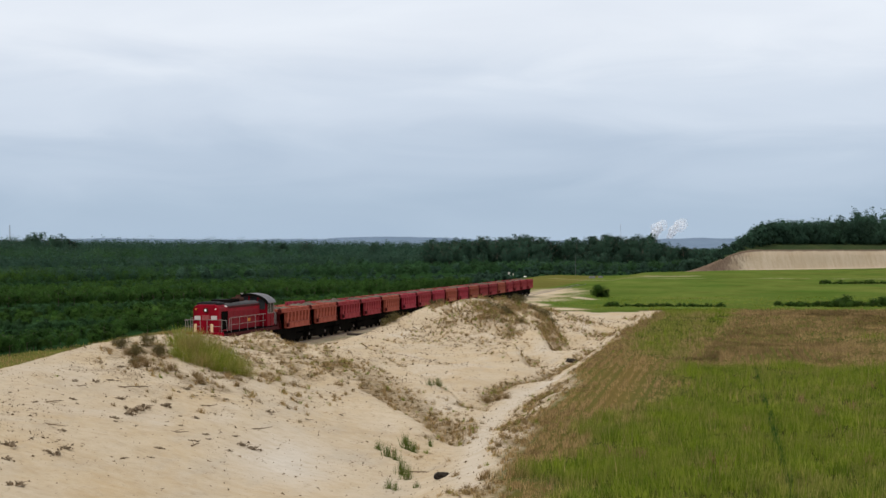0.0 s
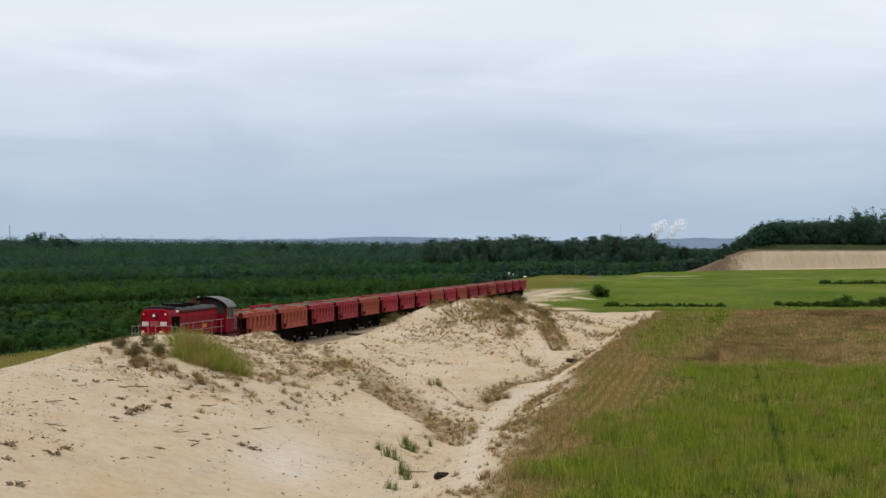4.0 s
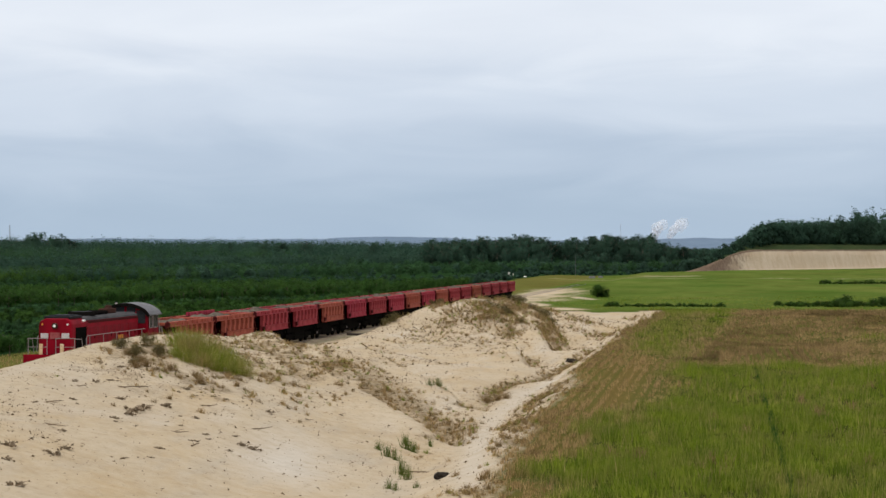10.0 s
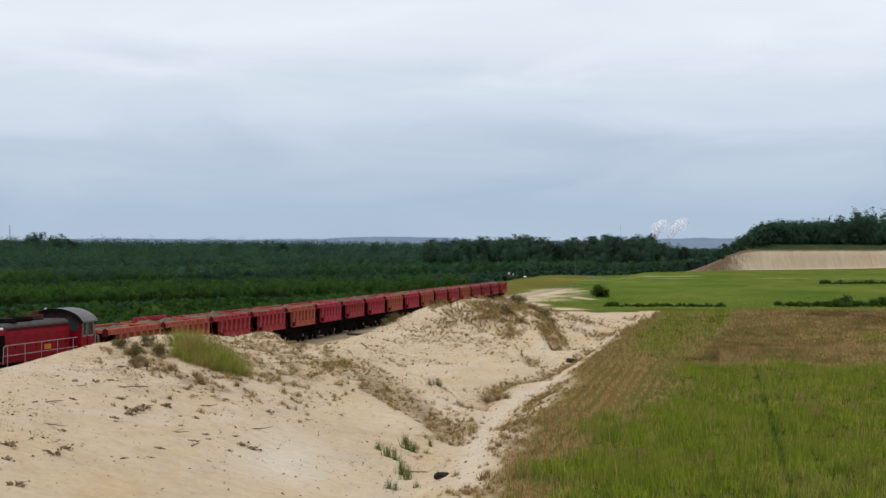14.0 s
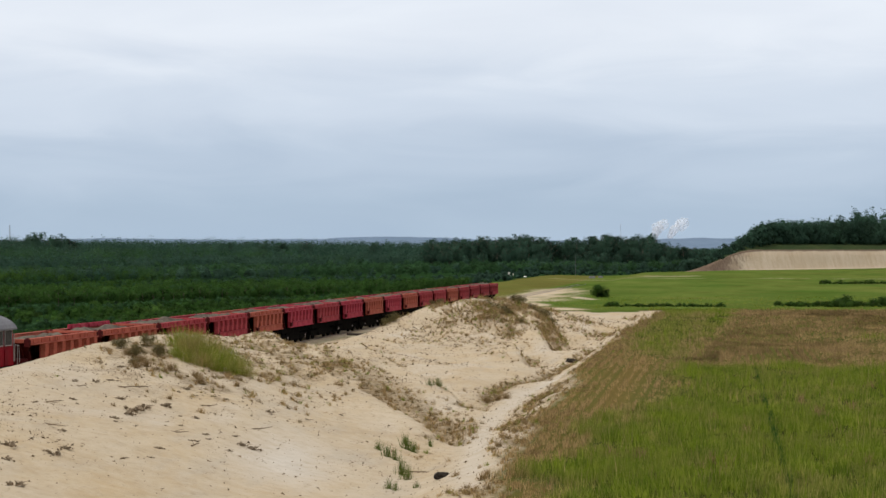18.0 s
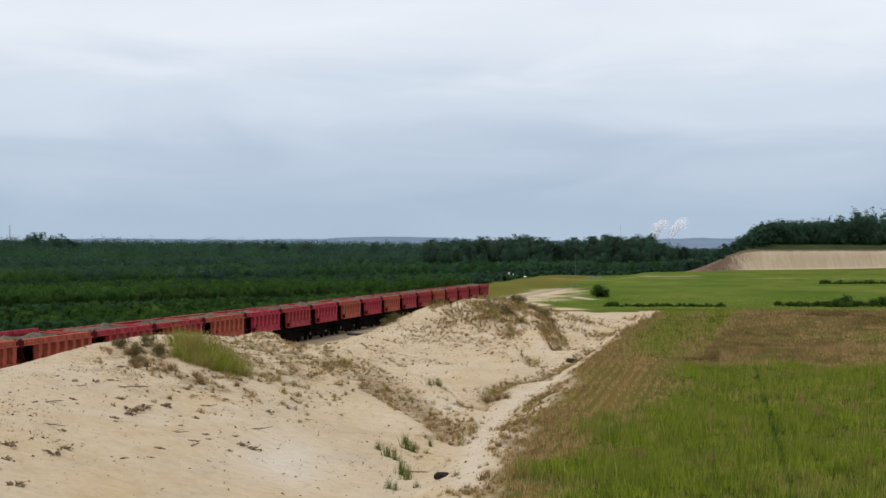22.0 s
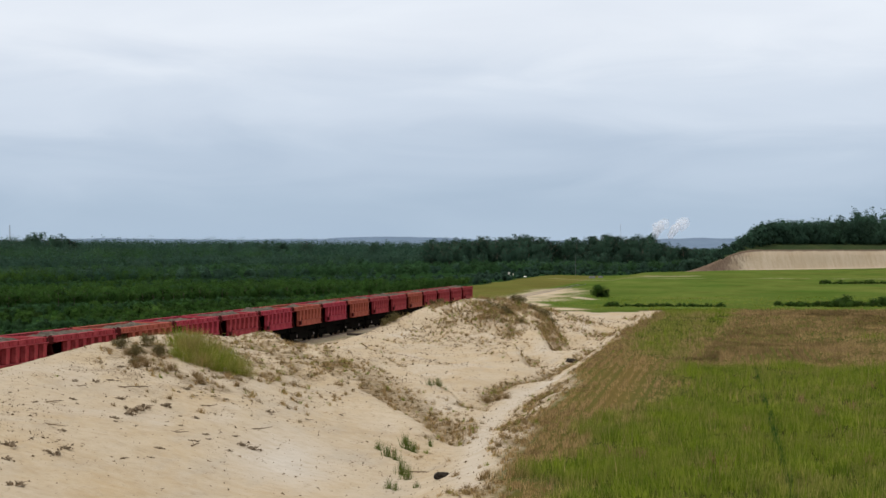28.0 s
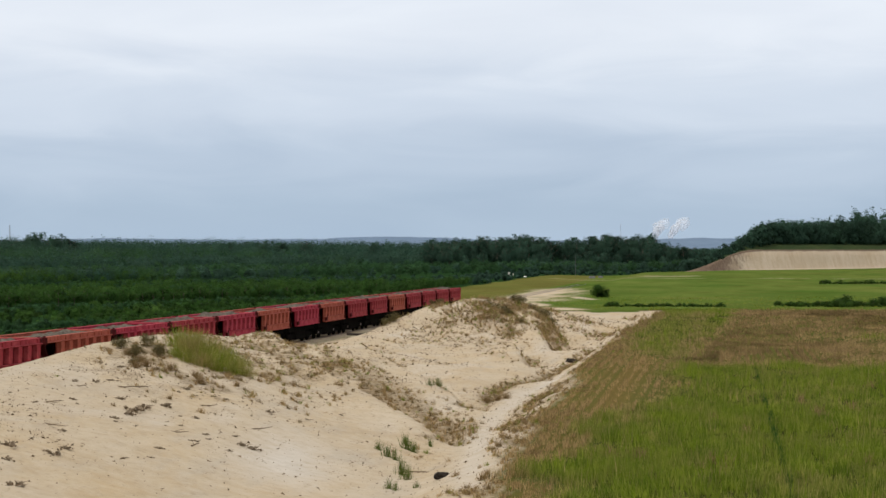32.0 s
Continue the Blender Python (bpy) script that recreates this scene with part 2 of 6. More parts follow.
def leaf_material(name, c1, c2, c3, patch=0.05):
    """Leaves: tone by clump, by patch of the wood and by leaf."""
    m, nt, b = material(name, 0.65)
    b.inputs["Specular IOR Level"].default_value = 0.03
    geo, info = nt.nodes.new("ShaderNodeNewGeometry"), nt.nodes.new("ShaderNodeObjectInfo")
    tone = attribute(nt, "tone")
    v = coords(nt, "Object")
    col = blend(nt, noise_of(nt, v, patch, 3), c1, c2)
    bands = noise_of(nt, coords(nt, "Object", (1.0, 0.22, 0.0)), 0.075, 4, 0.6, 0.38, 0.62)
    col = blend(nt, calc(nt, "MULTIPLY", bands, 0.55), col, c3)
    col = blend(nt, calc(nt, "MULTIPLY", geo.outputs["Random Per Island"], 0.12), col, c3)
    col = blend(nt, calc(nt, "MULTIPLY", info.outputs["Random"], 0.3), col, c2)
    dark = nt.nodes.new("ShaderNodeHueSaturation")
    nt.links.new(col, dark.inputs["Color"])
    nt.links.new(calc(nt, "MULTIPLY_ADD", tone, 1.0, 0.45), dark.inputs["Value"])
    nt.links.new(dark.outputs[0], b.inputs["Base Color"])
    tr, mx = nt.nodes.new("ShaderNodeBsdfTranslucent"), nt.nodes.new("ShaderNodeMixShader")
    nt.links.new(dark.outputs[0], tr.inputs["Color"])
    mx.inputs[0].default_value = 0.5
    nt.links.new(b.outputs[0], mx.inputs[1])
    nt.links.new(tr.outputs[0], mx.inputs[2])
    nt.links.new(mx.outputs[0], nt.nodes["Material Output"].inputs["Surface"])
    return m


def blade_material():
    """Grass blades: green to straw by the 'dry' attribute and by blade."""
    m, nt, b = material("grass_blades", 0.7)
    b.inputs["Specular IOR Level"].default_value = 0.04
    geo = nt.nodes.new("ShaderNodeNewGeometry")
    rnd = geo.outputs["Random Per Island"]
    dry = attribute(nt, "dry")
    green = blend(nt, rnd, (0.085, 0.135, 0.010), (0.32, 0.40, 0.03))
    green = blend(nt, noise_of(nt, coords(nt, "Object", (1, 0.6, 1)), 0.8, 5, 0.6, 0.4, 0.7), green, (0.075, 0.125, 0.012))
    green = blend(nt, noise_of(nt, coords(nt), 0.16, 3, 0.5, 0.45, 0.75), green, (0.17, 0.21, 0.025))
    straw = blend(nt, rnd, (0.20, 0.12, 0.052), (0.53, 0.365, 0.175))
    straw = blend(nt, noise_clamp(nt, calc(nt, "SUBTRACT", dry, 1.0)), straw, blend(nt, rnd, (0.072, 0.050, 0.022), (0.15, 0.105, 0.045)))
    col = blend(nt, noise_clamp(nt, calc(nt, "ADD", dry, calc(nt, "MULTIPLY_ADD", rnd, 0.5, -0.25))), green, straw)
    nt.links.new(col, b.inputs["Base Color"])
    tr, mx = nt.nodes.new("ShaderNodeBsdfTranslucent"), nt.nodes.new("ShaderNodeMixShader")
    nt.links.new(col, tr.inputs["Color"])
    mx.inputs[0].default_value = 0.35
    nt.links.new(b.outputs[0], mx.inputs[1])
    nt.links.new(tr.outputs[0], mx.inputs[2])
    nt.links.new(mx.outputs[0], nt.nodes["Material Output"].inputs["Surface"])
    return m


M_GROUND = ground_material()
M_BLADES = blade_material()
M_LEAF = leaf_material("leaves_young_birch", (0.030, 0.080, 0.032), (0.058, 0.118, 0.042), (0.018, 0.050, 0.023))
M_LEAF_LIGHT = leaf_material("leaves_light_birch", (0.027, 0.080, 0.016), (0.070, 0.130, 0.026), (0.014, 0.044, 0.013), 0.12)
# far trees: distance haze mixed in as a lighter, bluer green
M_LEAF_DARK = leaf_material("leaves_pine_hazed", (0.036, 0.080, 0.052), (0.060, 0.108, 0.068), (0.027, 0.060, 0.044))
M_BARK = two_scale("bark", (0.10, 0.08, 0.06), (0.16, 0.13, 0.10), (0.05, 0.04, 0.03))
M_DEAD = two_scale("dead_wood", (0.17, 0.125, 0.08), (0.27, 0.205, 0.135), (0.08, 0.06, 0.04))
M_RED = two_scale("wagon_red_paint", (0.25, 0.020, 0.030), (0.37, 0.070, 0.076), (0.10, 0.014, 0.013), 0.9, 2.6, 0.8)
M_CRIMSON = two_scale("wagon_crimson_paint", (0.28, 0.018, 0.040), (0.40, 0.065, 0.082), (0.12, 0.012, 0.018), 0.9, 2.6, 0.8)
M_SALMON = two_scale("wagon_faded_red_paint", (0.29, 0.062, 0.040), (0.39, 0.115, 0.076), (0.13, 0.024, 0.016), 0.9, 2.6, 0.8)
M_LOCO = two_scale("locomotive_red_paint", (0.165, 0.002, 0.008), (0.24, 0.004, 0.014), (0.022, 0.004, 0.004), 0.4, 1.3, 0.6, stretch=(1, 1, 0.3))
# grimy dark steel; on the end walls it also paints the shade between wagons
M_GRIME_SHADE = two_scale("grime_and_shade_red_steel", (0.045, 0.006, 0.007), (0.075, 0.011, 0.011), (0.02, 0.007, 0.006), 0.8, 6.0, 0.8)
# darker copies of the wagon paints, with the shade between posts in the colour
M_SHADED_PLATE = {
    "wagon_red_paint": two_scale("shaded_red_plate", (0.095, 0.006, 0.010), (0.145, 0.012, 0.016), (0.045, 0.007, 0.006), 0.6, 5, 0.75),
    "wagon_crimson_paint": two_scale("shaded_crimson_plate", (0.115, 0.005, 0.013), (0.16, 0.010, 0.019), (0.05, 0.006, 0.007), 0.6, 5, 0.75),
    "wagon_faded_red_paint": two_scale("shaded_faded_plate", (0.17, 0.032, 0.022), (0.23, 0.055, 0.036), (0.08, 0.018, 0.012), 0.6, 5, 0.8)}
M_BLACK = two_scale("oily_black_iron", (0.005, 0.005, 0.005), (0.009, 0.008, 0.007), (0.014, 0.011, 0.009), 0.8, 8.0, 0.9, gloss=0.0)
M_ROOF = two_scale("sooty_grey_roof", (0.014, 0.014, 0.016), (0.028, 0.028, 0.031), (0.009, 0.009, 0.009), 0.7, 6.0, 0.7)
M_CABROOF = two_scale("pale_grey_roof_paint", (0.13, 0.127, 0.135), (0.175, 0.17, 0.177), (0.08, 0.076, 0.076), 0.8, 6.0, 0.6)
M_RAILING = two_scale("grey_handrail_paint", (0.24, 0.20, 0.19), (0.31, 0.27, 0.26), (0.15, 0.10, 0.09), 1.5, 12, 0.6)
M_WHITE = two_scale("white_paint", (0.72, 0.72, 0.70), (0.8, 0.8, 0.78), (0.5, 0.48, 0.44), 1.5, 12, 0.5)
M_MARKER = two_scale("dusty_white_panel", (0.46, 0.40, 0.39), (0.54, 0.48, 0.47), (0.3, 0.24, 0.23), 1.5, 12, 0.7)
M_GLASS_DARK = two_scale("dark_cab_glass", (0.02, 0.022, 0.025), (0.03, 0.032, 0.035), (0.05, 0.05, 0.05), 1, 8, 0.1)
M_LOAD = two_scale("overburden_soil", (0.075, 0.062, 0.05), (0.21, 0.175, 0.135), (0.035, 0.028, 0.022), 0.8, 5.0, 0.95, 0, 0.8, 0.08)
M_STEEL = two_scale("rail_steel", (0.20, 0.16, 0.13), (0.26, 0.22, 0.19), (0.12, 0.08, 0.06), 1.0, 12, 0.45, 0.7)
M_SLEEPER = two_scale("old_sleeper_wood", (0.05, 0.042, 0.036), (0.08, 0.065, 0.055), (0.025, 0.02, 0.018), 1.0, 10)
M_ORANGE = two_scale("orange_marking_paint", (0.6, 0.22, 0.04), (0.65, 0.27, 0.06), (0.4, 0.15, 0.05), 1.5, 10)
M_PALE = two_scale("pale_sand_heap", (0.66, 0.62, 0.54), (0.74, 0.71, 0.64), (0.5, 0.45, 0.36), 0.5, 5, 0.95)


def cliff_material():
    """Bare sand face, streaked downwards; roots and brown earth where the bank is overgrown."""
    m, nt, b = material("bare_sand_cliff", 0.95)
    v = coords(nt)
    c = blend(nt, noise_of(nt, v, 0.08), (0.53, 0.405, 0.275), (0.62, 0.50, 0.37))
    c = blend(nt, calc(nt, "MULTIPLY", noise_of(nt, coords(nt, "Object", (1, 1, 0.25)), 0.35, 6, 0.65, 0.45, 0.75), 0.6), c, (0.42, 0.29, 0.18))
    n = noise_of(nt, v, 0.5, 7, 0.7)
    earth = blend(nt, noise_of(nt, v, 1.1, 5, 0.6), (0.10, 0.065, 0.045), (0.24, 0.165, 0.115))
    c = blend(nt, noise_clamp(nt, calc(nt, "SUBTRACT", calc(nt, "MULTIPLY_ADD", attribute(nt, "root"), 2.2, n), 1.1)), c, earth)
    nt.links.new(c, b.inputs["Base Color"])
    relief(nt, b, n, 0.6, 0.4)
    return m


M_CLIFF = cliff_material()
M_DECK = two_scale("dusty_grey_deck", (0.045, 0.043, 0.045), (0.10, 0.095, 0.095), (0.02, 0.018, 0.018), 0.6, 5.0, 0.8)
M_CREAM = two_scale("cream_and_rust_plate", (0.62, 0.42, 0.22), (0.70, 0.55, 0.36), (0.40, 0.12, 0.05), 2.0, 9.0, 0.7)
M_NOSE = two_scale("faded_nose_paint", (0.26, 0.05, 0.055), (0.32, 0.09, 0.09), (0.15, 0.02, 0.02), 1.5, 8.0, 0.8)
M_RUST = two_scale("rusty_exhaust", (0.045, 0.02, 0.015), (0.075, 0.032, 0.022), (0.02, 0.012, 0.01), 1.0, 8, 0.9)
M_TURF = two_scale("rough_turf", (0.026, 0.045, 0.016), (0.05, 0.065, 0.022), (0.016, 0.024, 0.010), 0.05, 0.8, 0.95)
# the hills' blue base colour carries the haze of distance
M_HILL = two_scale("far_hill_painted_haze", (0.13, 0.18, 0.25), (0.16, 0.215, 0.285), (0.11, 0.16, 0.215), 0.004, 0.05, 1.0, 0, 0.0)
M_MAST = two_scale("galvanised_mast", (0.42, 0.46, 0.5), (0.48, 0.52, 0.56), (0.38, 0.4, 0.43), 0.2, 2, 0.6)


# ---- mesh helpers ----
def link(name, mesh, mat, parent=None, label="", m=None):
    if mat and not mesh.materials:
        mesh.materials.append(mat)
    ob = new(name, mesh)
    if parent:
        ob.parent = parent
    if m is not None:
        ob.matrix_basis = m
    return tagged(ob, label)


def raw_mesh(name, verts, faces, attrs=None, flat=True):
    """A mesh from arrays: verts n x 3, faces m x k."""
    verts, faces = np.asarray(verts, np.float32), np.asarray(faces, np.int32)
    me = bpy.data.meshes.new(name)
    k = faces.shape[1]
    me.vertices.add(len(verts))
    me.vertices.foreach_set("co", verts.ravel())
    me.loops.add(faces.size)
    me.loops.foreach_set("vertex_index", faces.ravel())
    me.polygons.add(len(faces))
    me.polygons.foreach_set("loop_start", np.arange(0, faces.size, k, dtype=np.int32))
    for key, val in (attrs or {}).items():
        a = me.attributes.new(key, "FLOAT", "POINT")
        a.data.foreach_set("value", np.asarray(val, np.float32))
    me.update(calc_edges=True)
    me.validate()
    me.polygons.foreach_set("use_smooth", np.full(len(faces), not flat))
    return me


def box(bm, cx, cy, cz, sx, sy, sz, rx=0, ry=0, rz=0):
    got = bmesh.ops.create_cube(bm, size=1, matrix=pose(cx, cy, cz, rx, ry, rz) @ Matrix.Diagonal((sx, sy, sz, 1)))
    return got["verts"]


def rod(bm, a, b, r, seg=8, r2=None):
    a, b = Vector(a), Vector(b)
    d = b - a
    m = Matrix.Translation((a + b) / 2) @ d.to_track_quat("Z", "Y").to_matrix().to_4x4()
    return bmesh.ops.create_cone(bm, cap_ends=True, segments=seg, radius1=r, radius2=r if r2 is None else r2, depth=d.length, matrix=m)["verts"]


def soft_edges(bm, width=0.02, seg=1):
    edges = [e for e in bm.edges if len(e.link_faces) == 2 and e.calc_face_angle(0) > 0.7]
    bmesh.ops.bevel(bm, geom=edges, offset=width, segments=seg, affect="EDGES", clamp_overlap=True)


def done(bm, name, bevel=0.0):
    if bevel:
        soft_edges(bm, bevel)
    me = bpy.data.meshes.new(name)
    bm.to_mesh(me)
    bm.free()
    return me


def part(name, mesh, mat, parent, label="", m=None):
    """One mesh object under a thing or a part."""
    return link(name, mesh, mat, parent, label, m)


# ---- ground: one sheet to the horizon ----
def spaced(edges):
    """Coordinates from (start, step) stretches."""
    out = []
    for (a, st), (b, _) in zip(edges, edges[1:]):
        out.append(np.linspace(a, b, max(1, round((b - a) / st)), endpoint=False))
    return np.concatenate(out + [[edges[-1][0]]])


MEADOW_EDGE = ((28.6, -96), (28.7, -86), (27.0, -72), (26.3, -58), (25.9, -43), (27.0, -30), (27.3, -18), (27.6, 18), (29.2, 60))
# growth along lines: the line, how far to its far side, its half width and thickness
DRY_LINES = ((RIDGE_NEAR, 1.3, 1.5, 0.95), (RIDGE_NEAR, 4.5, 2.8, 0.78), (RIB_MID, 0.5, 0.6, 0.85), (RILL_FAR, 0.9, 1.0, 1.0), (RIB_FAR, 0.8, 1.2, 1.0),
             (SHOULDER, -1.2, 2.0, 0.9), (GULLY, 0.0, 0.65, 1.0), (((22.4, -54), (22.9, -48.5), (22.5, -44)), 0.0, 0.9, 1.0),
             (((22.6, -73), (24.6, -70)), 0.0, 0.6, 0.8), (MEADOW_EDGE, 0.0, 1.1, 0.95))
# single thickets: centre, half widths and thickness
DRY_PATCHES = ((10.4, -42, 1.8, 5, 1.7), (13.2, -45, 1.5, 5.5, 1.2), (10.4, -56, 1.5, 4.5, 0.62), (13.0, -58, 1.4, 4.5, 0.6), (15.5, -63.5, 1.3, 4.0, 0.5),
               (9.0, -72, 1.3, 3.5, 0.6), (9.5, -65, 1.8, 4.5, 0.42), (12.5, -68.5, 1.6, 3.5, 0.4), (12.0, 26, 1.5, 5.0, 0.7), (9.0, 24, 0.9, 3.0, 0.95),
               (13.6, 42, 2.0, 6.0, 1.0), (16.6, 44, 1.8, 5.0, 1.0), (19.0, 32, 1.2, 5.0, 0.9), (12.5, 55, 1.6, 4.0, 0.8), (15.5, 17, 1.1, 6.0, 0.5),
               (23.0, -77, 1.6, 4.0, 0.42), (27.4, -86, 1.2, 9.0, 0.6), (26.4, -70, 1.0, 7.0, 0.5),
               (10.0, -58, 2.6, 8, 0.5))
# brown and green growth over the far heap's shoulder
FAR_PATCHES = ((13.0, 34, 1.5, 5, 2.0), (15.5, 28, 1.2, 5, 1.6), (15.0, 45, 1.9, 5, 2.2), (17.5, 38, 1.5, 6, 2.0), (19.3, 30, 1.1, 5, 1.6), (10.6, 21.5, 1.0, 3.5, 1.5), (12.6, 49, 1.6, 4, 1.6),
               (12.8, 17, 0.9, 4, 1.2), (8.4, 24, 0.8, 2.5, 1.6), (16.5, 33, 1.2, 6, 1.4),
               (12.5, 30, 2.4, 9, 1.2), (15.5, 31, 2.4, 10, 1.2), (16.5, 19, 1.4, 8, 0.95), (11.5, 14, 1.4, 6, 0.9))


def zones(w, s):
    """How sandy, dry and lush the ground is."""
    edge = np.interp(s, [-100, -75, -40, 0, 30, 60], [28.9, 28.3, 26.9, 26.8, 27.3, 28.5]) + 2.6 * fractal(w / 2.2, s / 5, 41, 4)
    sand = smooth((w - 2.5) / 0.8) * smooth((edge + 1.1 - w) / 2.2) * smooth((103 + 0.2 * (w - 20) + 26 * fractal(w / 5, s / 9, 43, 4) - s) / 6)
    # worn ground along the line and a bare patch beyond the heaps
    bed = np.exp(-(w / 3.4) ** 2) * smooth((s + 60) / 40) * smooth((300 - s) / 60)
    d, t = near_line(w, s, (4, 150), (2, 260))
    patch = np.exp(-(d / 7.0) ** 2) * smooth(0.75 + 1.6 * fractal(w / 7, s / 22, 45, 3))
    sand = np.maximum(sand, np.maximum(bed * 0.95, patch))
    for a, b, r in (((-1.8, 158), (8.2, 126), 3.0), ((8.2, 126), (14.5, 106), 3.2), ((13.5, 159), (5, 190), 2.5)):
        d, t = near_line(w, s, a, b)
        sand = np.maximum(sand, np.exp(-(d / r) ** 2) * smooth(0.7 + 2.2 * fractal(w / 4, s / 9, 42, 3)))
    d, t = near_line(w, s, (14, 427), (26, 429))
    sand = np.maximum(sand, 0.9 * np.exp(-(d / 5.0) ** 2))
    d, t = near_line(w, s, (-12, 396), (100, 380))
    sand = np.maximum(sand, 0.62 * np.exp(-(d / 4.0) ** 2) * smooth(0.7 + 2 * fractal(w / 9, s / 9, 46, 3)))
    # dry growth: thin everywhere, thick along the washed lines and on the shoulders
    streak = fractal((w + 0.55 * s) / 2.2, (s - 0.3 * w) / 9.0, 47, 4)
    dry = smooth((streak - 0.04) / 0.22) * 0.34 * (1 - 0.8 * smooth((-62 - s) / 8))
    ragged = smooth(0.72 + 2.6 * fractal((0.95 * w + 0.3 * s) / 1.1, (0.3 * w - 0.95 * s) / 6.0, 49, 4))
    for line, off, reach, k in DRY_LINES:
        d = near_path(w, s, line) + off
        dry = np.maximum(dry, k * np.exp(-(d / reach) ** 2) * ragged)
    d, t = near_line(w, s, (8, 97), (32, 106))
    dry = np.maximum(dry, 1.0 * np.exp(-(d / 4.0) ** 2) * smooth(0.75 + 2.2 * fractal(w / 2.0, s / 1.5, 44, 3)))
    wisps = smooth(0.62 + 2.9 * fractal((0.95 * w + 0.3 * s) / 0.9, (0.3 * w - 0.95 * s) / 4.5, 48, 4))
    # thin peppering of dead weeds over the upper faces
    pepper = smooth(0.55 + 2.6 * fractal(w / 0.7, s / 1.4, 66, 3))
    dry = np.maximum(dry, 0.7 * pepper * smooth((20.5 - w) / 6) * smooth((w - 7) / 2) * smooth((-40 - s) / 10) * smooth((s + 88) / 16))
    dry = np.maximum(dry, 0.48 * pepper * smooth((22 - w) / 6) * smooth((w - 8) / 2) * smooth((s + 12) / 14) * smooth((70 - s) / 10))
    for cw, cs, rw, rs, k in DRY_PATCHES + FAR_PATCHES:
        d2 = ((w - cw) / rw) ** 2 + ((s - cs + 1.2 * (w - cw)) / rs) ** 2
        dry = np.maximum(dry, k * np.exp(-d2) * wisps)
    # bare blown hollow, trodden path and the clean face of the near heap
    dry = dry * (1 - 0.85 * np.exp(-((w - 14) / 3.2) ** 2 - ((s + 14 + 1.6 * (w - 14)) / 9) ** 2))
    dry = dry * (1 - 0.9 * np.exp(-(near_path(w, s, FOOTPATH) / 0.8) ** 2))
    dry = dry * (1 - 0.6 * smooth((w - 14) / 4) * smooth((-66 - s) / 8) * smooth((22 - w) / 1.5))
    rows = 0.5 + 0.5 * np.sin(w * 10.5 + 1.5 * fractal(w, s / 9, 50, 2))
    outer = np.interp(s, [-102, -90, -82, -76, -69, -55, -26, -20, -8, 30], [31.0, 30.4, 30.3, 31.0, 31.9, 33.0, 33.4, 31.2, 29.2, 29.2]) + 5.0 * fractal(w / 3, s / 6, 51, 4)
    margin = smooth((w - edge + 2.6) / 1.2) * smooth((outer - w) / 3.2 + 0.5) * smooth((40 - s) / 40)
    margin = margin * (0.55 + 0.35 * rows)
    brown = (0.85 + 1.2 * fractal(w / 7, s / 40, 57, 3)) * smooth((s + 38 + 22 * fractal(w / 4, s / 9, 52, 4)) / 12) * smooth((109 - s) / 4) * smooth((w - 33.0 - 0.027 * (s + 33) + 2.5 * fractal(w / 3, s / 9, 56, 3)) / 2.8) * (0.75 + 0.9 * fractal(w / 6, s / 14, 54, 3))
    lush = 1 - np.clip(1.05 * margin + 0.95 * brown, 0, 1)
    lush = lush * (1 - 0.45 * smooth((-3 - w) / 2) * smooth((w + 26) / 6))
    lush = lush * (0.9 + 0.6 * fractal(w / 8, s / 14, 53, 4))
    lush = np.where(s > 109, np.maximum(lush, smooth((w + 2) / 3) * (0.9 + 0.5 * fractal(w / 30, s / 12, 55, 3)) * (1 - 0.35 * smooth((s - 392) / 10))), lush)
    return np.clip(sand, 0, 1), np.clip(dry, 0, 1), np.clip(lush, 0, 1)


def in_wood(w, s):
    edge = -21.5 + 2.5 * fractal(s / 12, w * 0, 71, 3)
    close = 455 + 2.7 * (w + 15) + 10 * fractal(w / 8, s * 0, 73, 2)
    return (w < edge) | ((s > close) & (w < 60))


def make_ground():
    ws = spaced([(-3600, 300), (-1200, 60), (-300, 12), (-60, 3), (-24, 1.0), (-5, 0.5), (4, 0.34), (30, 0.7), (75, 4), (140, 20), (600, 100), (3600, 0)])
    ss = spaced([(-1500, 200), (-300, 20), (-130, 2), (-104, 0.32), (70, 0.6), (130, 1.2), (280, 4), (600, 8), (800, 40), (1600, 150), (4400, 0)])
    W, S = np.meshgrid(ws, ss)
    W, S = W.ravel(), S.ravel()
    Z = height(W, S)
    n, k = len(ws), len(ss)
    i = (np.arange(k - 1)[:, None] * n + np.arange(n - 1)).ravel()
    sand, dry, lush = zones(W, S)
    pale = 0.75 * np.exp(-((W - 19.8) / 2.0) ** 2 - ((S + 86 + 1.5 * (W - 19.8)) / 5.5) ** 2) * smooth(0.9 + 1.5 * fractal(W / 2.5, S / 4, 58, 3))
    pale = np.maximum(pale, 0.5 * np.exp(-(near_path(W, S, FOOTPATH) / 0.7) ** 2))
    pale = np.maximum(pale, 0.3 * smooth((fractal(W / 3.0, S / 8.0, 59, 3) - 0.1) / 0.15))
    me = raw_mesh("ground", np.column_stack([W, S, Z]), np.column_stack([i, i + 1, i + n + 1, i + n]),
                  {"sand": sand, "dry": dry, "lush": lush, "pale": pale, "thick": smooth((W - 24) / 3) * smooth((112 - S) / 4) * lush, "wood_floor": in_wood(W, S).astype(float)}, flat=False)
    ob = link("ground", me, M_GROUND, m=TRACK)
    tagged(ob, "pale sand heaps, eroded gully and flat green meadow", "ground", kind="structure")


make_ground()


